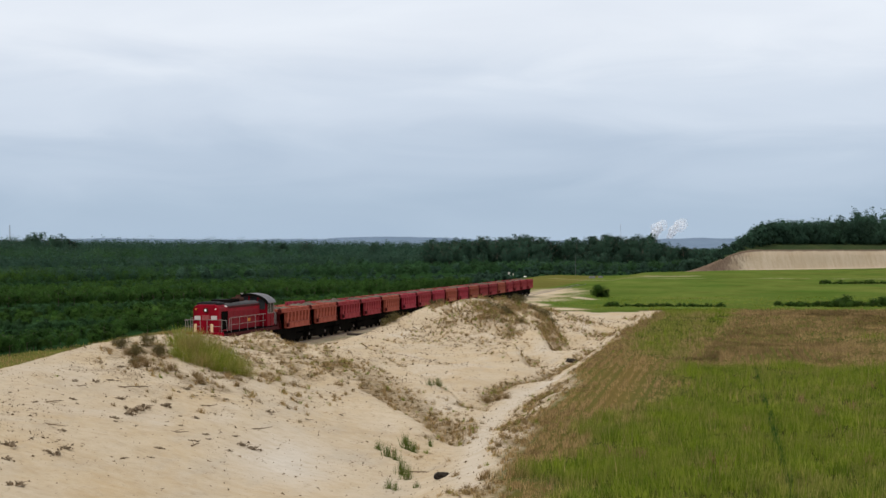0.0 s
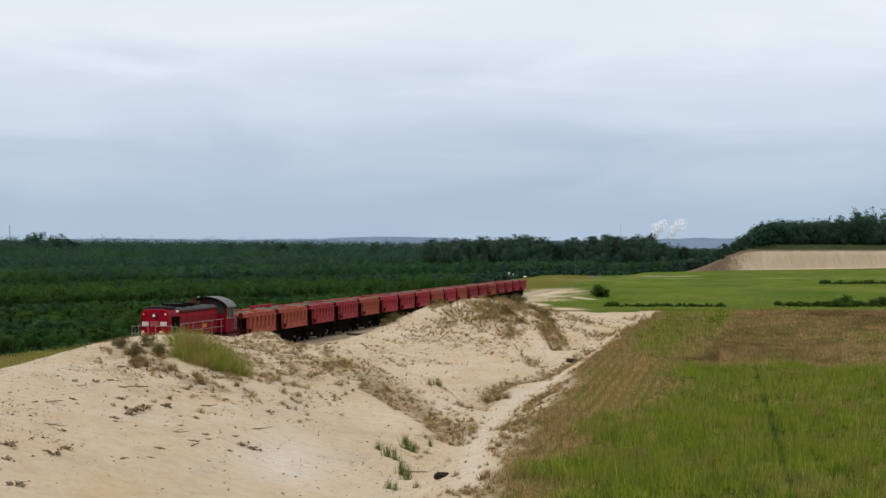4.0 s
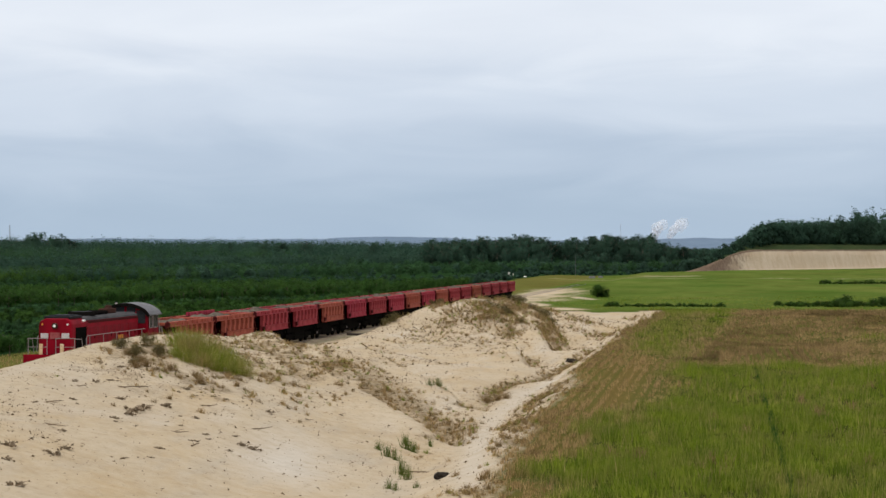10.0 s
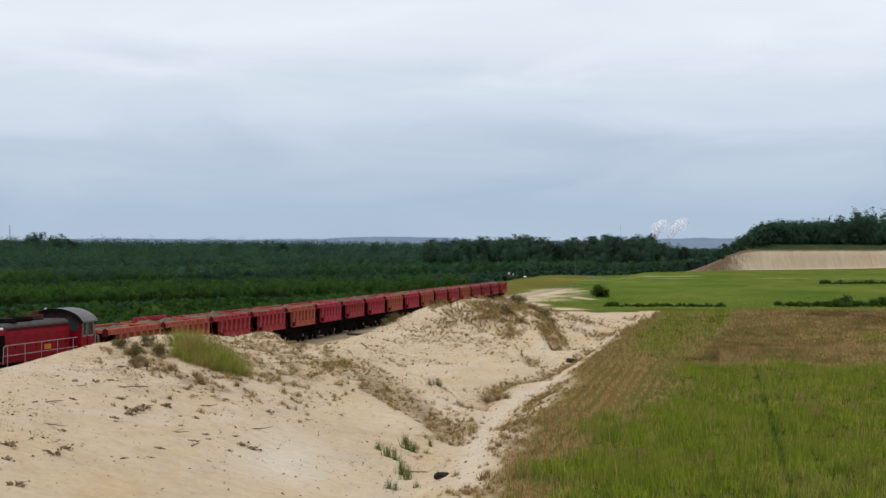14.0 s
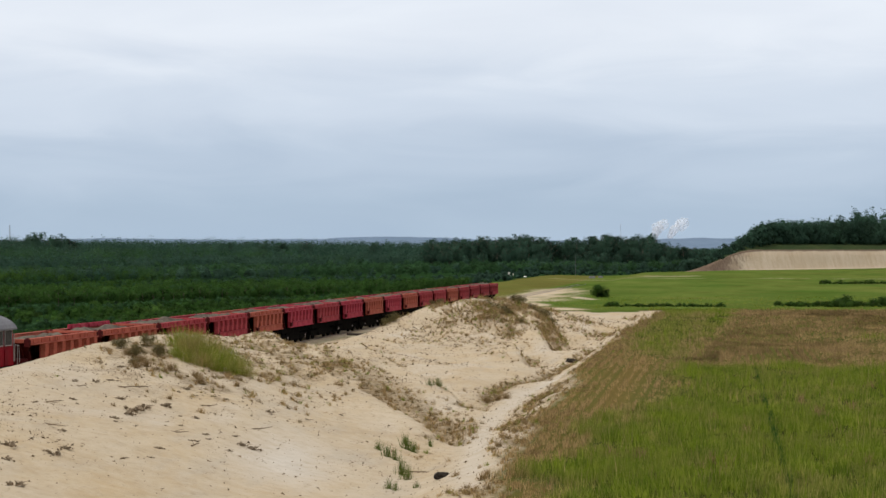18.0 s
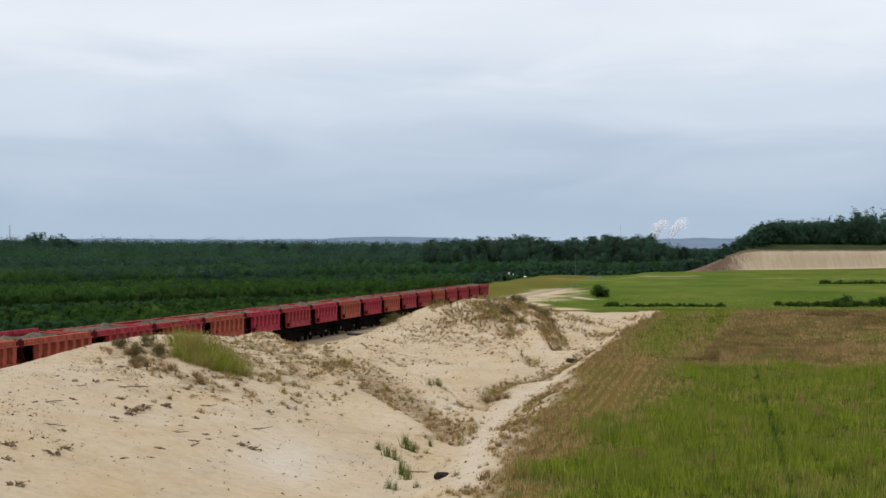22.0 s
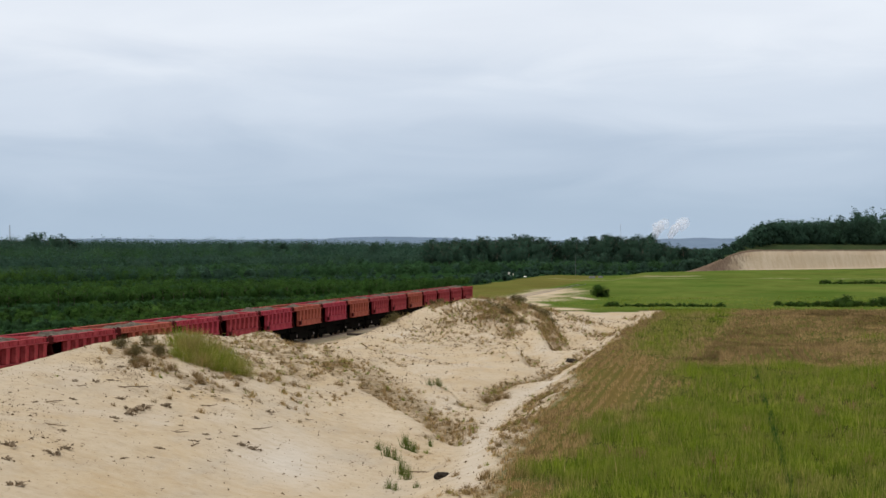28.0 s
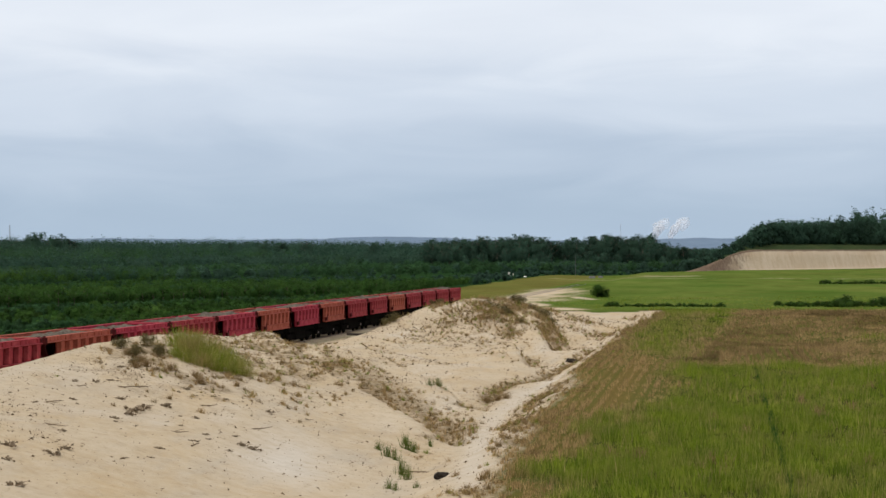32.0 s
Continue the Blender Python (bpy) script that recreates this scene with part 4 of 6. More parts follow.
            part("window_frame", done(bm, "window_frame"), M_RAILING, win, "pale window frame")
        part("cab_door", slab("cab_door", sx * 1.46, 0.5, 2.25, 0.03, 0.8, 0.8, 0.01), M_LOCO, cab)
        part("grab_rail", drum("grab_rail", (sx * 1.52, 1.15, 2.0), (sx * 1.52, 1.15, 3.4), 0.025, 6, None, 0.0), M_RAILING, cab, "pale grab rail")
    # the cab's front over the hood is nearly all dark glass under a visor
    for sy in (-1, 1):
        for x in (-1.0, -0.36, 0.36, 1.0):
            part("window", slab("window", x * 0.98, 1.31 if sy > 0 else -0.86, 3.5 if abs(x) > 0.5 else 3.93, 0.56, 0.03, 0.8 if abs(x) > 0.5 else 0.36, 0.005), M_GLASS_DARK, cab, "dark cab window")
    bm = bmesh.new()
    arch = [(1.66 * math.sin(a), 3.28 + 1.06 * math.cos(a)) for a in np.linspace(-1.28, 1.28, 17)] + [(1.5 * math.sin(a), 3.24 + 0.9 * math.cos(a)) for a in np.linspace(1.28, -1.28, 17)]
    ends = [[bm.verts.new((x, y, z)) for x, z in arch] for y in (-1.06, -0.9)]
    n = len(arch)
    for k in range(n):
        q = (k + 1) % n
        bm.faces.new((ends[0][k], ends[0][q], ends[1][q], ends[1][k]))
    for row in ends:
        for k in range(n // 2 - 1):
            bm.faces.new((row[k], row[k + 1], row[n - 2 - k], row[n - 1 - k]))
    bmesh.ops.recalc_face_normals(bm, faces=bm.faces)
    part("sun_visor", done(bm, "sun_visor"), M_BLACK, cab, "black arched visor over the windscreen")
    # railings
    for sx in (-1, 1):
        x = sx * 1.42
        pts = [(x, -7.5, 1.9), (x, -7.4, 2.72), (x, -7.25, 2.8), (x, 3.0, 2.8)]
        add_railing(root, pts, [(x, y, 2.8) for y in (-6.9, -4.6, -2.3, 0.0, 2.4)], [(x, -7.4, 2.3), (x, 3.0, 2.3)])
        pts = [(x, 5.95, 2.0), (x, 6.0, 2.8), (x, 6.5, 2.75), (x, 6.6, 1.9)]
        add_railing(root, pts, [(x, 6.3, 2.77)])
        pts = [(sx * 0.25, -9.05, 2.72), (sx * 1.32, -9.05, 2.72), (x, -8.95, 2.68), (x, -8.2, 2.66), (x, -7.95, 1.85)]
        add_railing(root, pts, [(sx * 0.25, -9.05, 2.72), (sx * 1.32, -9.05, 2.72)], [(sx * 0.25, -9.05, 2.25), (sx * 1.32, -9.05, 2.25)])
    for sy in (-1, 1):
        turn = 0 if sy > 0 else 180
        part("coupler", shared("coupler", coupler_mesh), M_BLACK, root, m=pose(0, 6.5 if sy > 0 else -9.1, 1.06, 0, 0, turn))
        part("bogie", shared("loco_bogie", loco_bogie_mesh), M_BLACK, root, m=pose(0, sy * 4.3 - 1.0, 0))
        for y in (-2.1, 0, 2.1):
            w = part("wheelset", shared("wheelset", wheelset_mesh), M_BLACK, root)
            TURNING.append((w, sy * 4.3 - 1.0 + y, 0.475))
    part("fuel_tank", drum("fuel_tank", (0, -1.3, 0.95), (0, 1.3, 0.95), 0.62, 16, None, 0.02), M_BLACK, root)
    return root


TRAIN = [(make_loco(), -LENGTH - 8.05)]
FADED, RED, BRIGHT = ("faded salmon-red steel dump wagon with heaped soil", "weathered red steel dump wagon with heaped soil",
                      "crimson-red steel dump wagon with heaped soil")
for k, c in enumerate("SSRRSCRCSCSRRSRRRR"):
    mat_of, text_of = {"S": (M_SALMON, FADED), "R": (M_RED, RED), "C": (M_CRIMSON, BRIGHT)}[c]
    TRAIN.append((make_wagon(k, mat_of, text_of, 0.10 + 0.14 * ((k * 7) % 5) / 4), (k - 0.5) * LENGTH - 0.85))


def motions():
    for thing, s0 in TRAIN:
        walk(thing, [(t, on_rails(s0 - run_of(t))) for t in (0, 8, 16, 24, 32)])
    times = np.linspace(0, SECONDS, 145)
    for wheel, y, r in TURNING:
        walk(wheel, [(t, pose(0, y, 0.475, math.degrees(run_of(t) / r))) for t in times])
    for puff, place, drift in PUFFS:
        walk(puff, [(t, Matrix.Translation(Vector(place) + Vector(drift) * t)) for t in (0, 16, 32)])


# ---- foliage ----
rng = np.random.default_rng(7)


def leaf_arrays(centres, sizes, lift=0.35, outward=None):
    """Small four-sided leaves at the centres, turned at random or facing outward."""
    n = len(centres)
    a = rng.normal(size=(n, 3))
    if outward is None:
        a[:, 2] *= lift
        face = rng.normal(size=(n, 3))
    else:
        face = outward + rng.normal(0, 0.16, (n, 3))
        face /= np.linalg.norm(face, axis=1)[:, None]
        a -= face * np.sum(a * face, axis=1)[:, None]
    a /= np.linalg.norm(a, axis=1)[:, None]
    b = np.cross(a, face)
    b /= np.linalg.norm(b, axis=1)[:, None]
    sz = np.asarray(sizes)[:, None]
    a, b = a * sz, b * sz * 0.62
    v = np.stack([centres - 0.8 * a - 0.7 * b, centres + a, centres - 0.3 * a + b], 1).reshape(-1, 3)
    return v, np.arange(3 * n).reshape(n, 3)


def crown_centres(base, h, r, per, clumps=9, cone=None, mid=0.55):
    """Leaf centres of many crowns at once: clumps on a rounded (or conical) shell, leaves round each clump."""
    n = len(base)
    u = rng.normal(size=(n, clumps, 3))
    u /= np.linalg.norm(u, axis=2)[:, :, None]
    u *= rng.uniform(0.45, 0.95, (n, clumps, 1))
    t = mid + (0.96 - mid) * u[:, :, 2]
    wide = np.ones((n, clumps)) if cone is None else 1 + cone[:, None] * (1.15 * (1 - t) / 0.6 - 1)
    cx = u[:, :, 0] * r[:, None] * wide
    cy = u[:, :, 1] * r[:, None] * wide
    cz = t * h[:, None]
    pick = rng.integers(0, clumps, (n, per))
    rows = np.arange(n)[:, None]
    g = np.clip(rng.normal(size=(n, per, 3)), -1.4, 1.4) * (0.21 * r)[:, None, None]
    c = np.stack([cx[rows, pick], cy[rows, pick], cz[rows, pick]], 2) + g
    c[:, :, 2] = np.clip(c[:, :, 2], 0.08 * h[:, None], 1.03 * h[:, None])
    tone = np.clip(rng.normal(0.5, 0.12, (n, clumps)) + rng.normal(0, 0.17, (n, 1)), 0, 1)[rows, pick]
    out = c / np.stack([r, r, 0.5 * h], 1)[:, None, :] - np.array([0, 0, 0.9])
    out /= np.linalg.norm(out, axis=2)[:, :, None] + 1e-6
    return (c + base[:, None, :]).reshape(-1, 3), tone.ravel(), out.reshape(-1, 3)


def wood_stuff(name, label, w, s, h, r, per, size, mat, cone=None, extra=0.0):
    base = np.column_stack([w, s, height(w, s, False) + extra])
    c, tone, out = crown_centres(base, h, r, per, cone=cone)
    v, f = leaf_arrays(c, rng.uniform(0.6, 1.3, len(c)) * size, outward=out)
    ob = link(name, raw_mesh(name, v, f, {"tone": np.repeat(tone, 3)}), mat, m=TRACK)
    return tagged(ob, label, "woodland", kind="stuff")


def wedge(n, near, far, power=1.0):
    """Random places in the stretch of country ahead, more of them nearby."""
    y = near + (far - near) * rng.random(n) ** power
    x = y * rng.uniform(-0.33, 0.33, n)
    px, py = x + 12.68, y - 158.03
    return px * 0.98879 - py * 0.14934, px * 0.14934 + py * 0.98879, y


# planted rows run across the view, 32 degrees off the camera's axis
ROW_N, ROW_D = (-0.848, 0.530), (0.530, 0.848)


def row_of(w, s):
    """Distance across the planted rows."""
    x, y = w * 0.98879 + s * 0.14934 - 12.68, s * 0.98879 - w * 0.14934 + 158.03
    return x * ROW_N[0] + y * ROW_N[1], x * ROW_D[0] + y * ROW_D[1]


def tree_height(w, s, y):
    """Shrubs near the line, then taller and taller rows."""
    u, v = row_of(w, s)
    u = u + 14 * fractal(v / 60, u * 0, 79, 2) + 6 * fractal(w / 9, s / 9, 80, 2)
    steps = ((0, 1.0), (150, 1.0), (152, 1.5), (166, 1.5), (168, 0.9), (188, 0.9), (192, 2.6), (228, 2.7), (232, 1.2), (304, 1.3), (310, 3.8), (360, 4.2), (366, 2.8), (432, 3.0),
             (438, 6.2), (500, 6.6), (506, 5.2), (556, 5.4), (562, 8.8), (640, 9.4), (660, 9.0), (700, 12.6), (800, 13.2), (1300, 14.5))
    h = np.interp(u, [q[0] for q in steps], [q[1] for q in steps])
    h = h * (1 + 0.22 * smooth((-150 - w) / 100) * smooth((u - 640) / 60))
    h = np.where(w > -10, np.minimum(h, np.interp(y, [450, 750, 1000, 1400, 2000], [3.2, 6.0, 8.0, 9.3, 10.0])), h)
    h = np.where(w > -40, np.minimum(h, np.interp(y, [450, 750, 1000, 1400, 2000], [2.5, 5.0, 10.0, 13.0, 15.0])), h)
    return h * (1 + 0.35 * fractal(w / 16, s / 16, 75, 3)), u


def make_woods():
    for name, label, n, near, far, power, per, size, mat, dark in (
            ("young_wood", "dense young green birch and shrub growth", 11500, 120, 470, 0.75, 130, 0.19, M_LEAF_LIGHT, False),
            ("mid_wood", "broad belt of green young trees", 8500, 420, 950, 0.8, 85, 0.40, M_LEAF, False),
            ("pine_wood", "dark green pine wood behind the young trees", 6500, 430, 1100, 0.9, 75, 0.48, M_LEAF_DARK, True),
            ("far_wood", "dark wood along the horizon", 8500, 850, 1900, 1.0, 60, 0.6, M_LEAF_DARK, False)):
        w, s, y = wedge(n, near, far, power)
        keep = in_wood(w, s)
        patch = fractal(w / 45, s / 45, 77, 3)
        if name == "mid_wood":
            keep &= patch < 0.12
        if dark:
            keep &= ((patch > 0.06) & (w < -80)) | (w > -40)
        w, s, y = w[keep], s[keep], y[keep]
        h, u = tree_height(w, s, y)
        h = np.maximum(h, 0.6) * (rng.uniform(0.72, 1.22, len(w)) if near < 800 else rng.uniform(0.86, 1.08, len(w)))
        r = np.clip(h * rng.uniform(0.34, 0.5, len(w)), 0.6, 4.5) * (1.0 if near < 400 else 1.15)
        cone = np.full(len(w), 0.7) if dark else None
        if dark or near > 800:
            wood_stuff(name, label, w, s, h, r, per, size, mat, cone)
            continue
        # pale birch rows; the other leaf colour in the gaps stands in for shade
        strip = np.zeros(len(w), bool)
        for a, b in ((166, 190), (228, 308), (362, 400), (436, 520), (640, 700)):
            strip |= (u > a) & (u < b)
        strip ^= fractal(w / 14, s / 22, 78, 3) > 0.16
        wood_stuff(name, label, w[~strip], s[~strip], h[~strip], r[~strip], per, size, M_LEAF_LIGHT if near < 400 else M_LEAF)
        wood_stuff("conifer_rows", "rows of young trees between birch, coloured as the shaded gaps", w[strip], s[strip], h[strip], r[strip], per, size, M_LEAF if near < 400 else M_LEAF_DARK, np.full(strip.sum(), 0.6))


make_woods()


def trunk_mesh(h, r):
    bm = bmesh.new()
    rod(bm, (0, 0, -0.2), (0.03 * h, 0.02 * h, 0.5 * h), r, 7, r * 0.6)
    rod(bm, (0.03 * h, 0.02 * h, 0.45 * h), (0, 0.03 * h, 0.85 * h), r * 0.6, 6, r * 0.2)
    for k in range(6):
        a, z = k * 2.4, h * (0.3 + 0.07 * k)
        rod(bm, (0.02 * h, 0.02 * h, z), (0.3 * h * math.cos(a), 0.3 * h * math.sin(a), z + 0.22 * h), r * 0.35, 5, r * 0.08)
    return done(bm, "trunk")


def tree_meshes(h, r, per, size, cone=0.0, mid=0.55, clumps=14):
    c, tone, out = crown_centres(np.zeros((1, 3)), np.array([h]), np.array([r]), per, clumps, np.array([cone]), mid)
    v, f = leaf_arrays(c, rng.uniform(0.6, 1.3, len(c)) * size, outward=out)
    return trunk_mesh(h, 0.02 * h + 0.01), raw_mesh("crown", v, f, {"tone": np.repeat(tone, 3)})


def plant(name, label, category, group, meshes, mat, m):
    root = tagged(new(name), label, category, group)
    root.matrix_basis = m
    part("trunk", meshes[0], M_BARK, root)
    part("crown", meshes[1], mat, root)
    return root


def make_edge_trees():
    shrubs = [tree_meshes(1.7, 1.0, 260, 0.17) for _ in range(5)]
    saplings = [tree_meshes(3.0, 1.25, 320, 0.22) for _ in range(6)]
    models = [plant("shrub", "low light green birch shrub at the wood's edge", "shrub", "shrubs along the line", shrubs[k], M_LEAF_LIGHT, at(-21, -40 + k, 0)) for k in range(5)]
    k = 0
    for s in np.arange(-34, 190, 1.7):
        w = -22.5 + rng.uniform(-3, 2)
        copy_thing(models[k % 5], at(w, s, float(height(w, s, False)), rng.uniform(0, 360), rng.uniform(0.6, 1.15)))
        k += 1
    for q, ob in enumerate(models):
        s = -46 + 2.2 * q
        ob.matrix_basis = at(-22.5, s, float(height(-22.5, s, False)), 40 * q, 0.9)
    models = [plant("young_tree", "bushy young green tree in a planted row", "tree", "young trees in a row", saplings[q], M_LEAF_LIGHT, at(-43, 20 + q, 0)) for q in range(6)]
    for q, v in enumerate(np.arange(180, 300, 1.25)):
        u = 190 - 14 * float(fractal(np.array([v / 60]), np.zeros(1), 79, 2)[0]) + rng.uniform(-1.5, 1.0)
        px, py = ROW_N[0] * u + ROW_D[0] * v + 12.68, ROW_N[1] * u + ROW_D[1] * v - 158.03
        w, s = px * 0.98879 - py * 0.14934, px * 0.14934 + py * 0.98879
        if w > -24:
            continue
        m = at(w, s, float(height(w, s, False)), rng.uniform(0, 360), rng.uniform(0.75, 1.05))
        if q < 6:
            models[q].matrix_basis = m
        else:
            copy_thing(models[q % 6], m)


make_edge_trees()


GROVE_X = [700, 748, 760, 800, 835, 850, 900, 925, 950, 985, 1000, 1040, 1052, 1080, 1120, 1150, 1163, 1180, 1200, 1230, 1262]
GROVE_H = [9.4, 9.6, 13.4, 13.6, 12.6, 13.6, 14.6, 15.0, 13.4, 12.8, 13.6, 13.4, 14.9, 15.4, 14.4, 15.2, 13.0, 11.8, 10.4, 9.2, 8.4]


def make_skyline_trees():
    """Tall crowns that stand out over the far wood, and the rounded grove beyond the meadow."""
    kinds = [tree_meshes(14.0, 4.2, 1500, 0.5, 0.0, 0.52, 26) for _ in range(6)]
    models = []

    def stand(x, y, tall, k):
        m = pose(x, y, -0.8, 0, 0, rng.uniform(0, 360)) @ Matrix.Scale(tall / 14.0, 4)
        if len(models) < 6:
            models.append(plant("tall_tree", "tall dark green tree standing over the far wood", "tree", "tall trees on the skyline", kinds[len(models)], M_LEAF_DARK, m))
        else:
            copy_thing(models[k % 6], m)

    for g, (x0, x1, n, tall) in enumerate(((-250, -200, 12, 15.6), (-40, -37, 1, 12.5), (-130, -70, 5, 12.5))):
        for k in range(n):
            y = 1000 + rng.uniform(-40, 60)
            stand((x0 + (x1 - x0) * (k + rng.uniform(0.2, 0.8)) / n) * y / 1000, y, tall * rng.uniform(0.9, 1.1), g + k)
    for row in range(-1, 4):
        y0 = 790 + 22 * row
        step = 4.6
        for k in range(int((1262 - 752) / 3269 * y0 / step)):
            y = y0 + rng.uniform(-8, 8)
            x = (752 - 784) / 3269 * y0 + step * (k + rng.uniform(0.1, 0.9))
            tall = float(np.interp(784 + 3269 * x / y, GROVE_X, GROVE_H)) * rng.uniform(0.80, 0.96) * (1.0 + 0.02 * row if row >= 0 else 0.6)
            stand(x, y, tall, k + row)


make_skyline_trees()


# ---- sand cliff with pines, far right ----
def make_cliff():
    a, b = np.array([24.0, 560.0]), np.array([108.0, 690.0])
    d = (b - a) / np.linalg.norm(b - a)
    nrm = np.array([0.1, 0.995])
    along = np.concatenate([np.linspace(-10, 260, 150), np.linspace(270, 900, 40)])
    prof = np.array([-2, 0, 1.2, 2.6, 4.2, 5.6, 6.6, 7.2, 8.5, 12, 18, 30, 60, 120, 260, 500.0])
    A, P = np.meshgrid(along, prof, indexing="ij")
    full = smooth((A + 6) / 50)
    zz = np.interp(P, [0, 1.2, 5.6, 7.0, 8.5, 20, 500], [-1.1, 0.1, 6.4, 7.5, 7.7, 10.2, 12.5]) + 1.1
    wav = 2.2 * fractal(A / 11, P * 0, 81, 3) + 0.9 * fractal(A / 2.5, P / 3, 83, 3)
    Q = P + wav * smooth(P / 2) - 14 * (1 - full)
    W = a[0] + A * d[0] + Q * nrm[0]
    S = a[1] + A * d[1] + Q * nrm[1]
    Z = -1.1 + zz * (full * 0.97 + 0.03) + 0.25 * fractal(A / 3, P / 2, 85, 3)
    n = len(prof)
    i = (np.arange(len(along) - 1)[:, None] * n + np.arange(n - 1)).ravel()
    f = np.column_stack([i, i + n, i + n + 1, i + 1])
    root = smooth((58 - A) / 50) + 1.1 * smooth((P - 6.0) / 0.9) + 0.3 * fractal(A / 6, P / 2, 92, 3)
    me = raw_mesh("sand_cliff", np.column_stack([W.ravel(), S.ravel(), Z.ravel()]), f, {"root": root.ravel()}, flat=False)
    me.materials.append(M_CLIFF)
    me.materials.append(M_TURF)
    col = (np.arange(len(along) - 1)[:, None] * 0 + np.arange(n - 1)).ravel()
    row = (np.arange(len(along) - 1)[:, None] + np.arange(n - 1) * 0).ravel()
    me.polygons.foreach_set("material_index", ((col >= 7) | (along[row] < -4)).astype(np.int32))
    tagged(link("sand_cliff", me, None, m=TRACK), "bare sand quarry face below a wooded plateau", "cliff", kind="structure")
    # pines on the plateau and down its end
    k = 2300
    A = rng.uniform(-8, 330, k)
    under = np.arange(k) > 1500
    P = np.where(under, 19 + 8 * rng.random(k), 22 + 110 * rng.random(k) ** 1.5)
    ramp_side = A < 55
    full = smooth((A + 2) / 58)
    P = np.where(ramp_side, 15 + 60 * rng.random(k) ** 1.3, P)
    Q = P - 14 * (1 - full)
    w, s = a[0] + A * d[0] + Q * nrm[0], a[1] + A * d[1] + Q * nrm[1]
    z = -1.1 + (np.interp(P, [0, 8.5, 20, 500], [0, 8.8, 11.2, 13.5])) * (full * 0.97 + 0.03)
    h = (rng.uniform(8, 12.5, k) + 2.4 * smooth((A - 70) / 30) * rng.random(k)) * (0.45 + 0.55 * full) * (1 + 0.35 * fractal(A / 18, P * 0, 87, 2))
    h = h * (1 + 0.28 * smooth((A - 95) / 12) * (fractal(A / 5.0, P * 0, 88, 2) > 0.1))
    h = np.where(under, rng.uniform(2.6, 6.5, k) * (0.5 + 0.5 * full), h)
    base = np.column_stack([w, s, z - 0.3])
    c, tone, out = crown_centres(base, h, np.clip(h * 0.28, 1.6, 3.4), 120, 12, np.full(k, 0.3), 0.5)
    v, f = leaf_arrays(c, rng.uniform(0.6, 1.3, len(c)) * 0.68, outward=out)
    ob = link("plateau_pines", raw_mesh("plateau_pines", v, f, {"tone": np.repeat(tone, 3)}), M_LEAF_DARK, m=TRACK)
    tagged(ob, "dark pines along the top of the sand cliff", "woodland", kind="stuff")


make_cliff()


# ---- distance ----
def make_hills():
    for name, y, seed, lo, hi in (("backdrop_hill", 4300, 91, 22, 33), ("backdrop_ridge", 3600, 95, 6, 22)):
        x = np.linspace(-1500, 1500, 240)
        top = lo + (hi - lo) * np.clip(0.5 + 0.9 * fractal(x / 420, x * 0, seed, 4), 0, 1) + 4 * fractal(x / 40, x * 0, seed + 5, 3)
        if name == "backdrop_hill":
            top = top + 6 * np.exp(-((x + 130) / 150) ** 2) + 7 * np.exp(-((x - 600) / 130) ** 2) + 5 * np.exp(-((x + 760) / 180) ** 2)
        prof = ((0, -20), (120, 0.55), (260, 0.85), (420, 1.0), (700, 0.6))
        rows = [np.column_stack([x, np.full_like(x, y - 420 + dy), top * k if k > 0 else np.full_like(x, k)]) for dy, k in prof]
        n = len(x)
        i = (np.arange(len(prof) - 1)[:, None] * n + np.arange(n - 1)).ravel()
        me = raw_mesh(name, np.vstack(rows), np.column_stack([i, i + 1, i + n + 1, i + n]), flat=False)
        tagged(link(name, me, M_HILL), "wooded hills on the horizon, haze painted in as blue", "hill", kind="structure")


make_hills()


def make_mast(x, y, z0, h, width):
    bm = bmesh.new()
    for a in range(3):
        c, sn = math.cos(a * 2.094), math.sin(a * 2.094)
        rod(bm, (c * width, sn * width, 0), (c * width * 0.3, sn * width * 0.3, h), width * 0.14, 5)
    for k in range(10):
        t = k / 10
        q = width * (1 - 0.7 * t)
        for a in range(3):
            b = a + 1
            rod(bm, (q * math.cos(a * 2.094), q * math.sin(a * 2.094), h * t), (q * math.cos(b * 2.094), q * math.sin(b * 2.094), h * (t + 0.09)), width * 0.07, 4)
    root = tagged(link("radio_mast", done(bm, "radio_mast"), M_MAST), "thin grey lattice mast far off", "mast")
    root.matrix_basis = pose(x, y, z0)


make_mast(-767, 3270, 8, 42, 2.2)
make_mast(418, 4350, 20, 46, 1.4)

# steam from cooling towers beyond the hills, in slow puffs
PUFFS = []


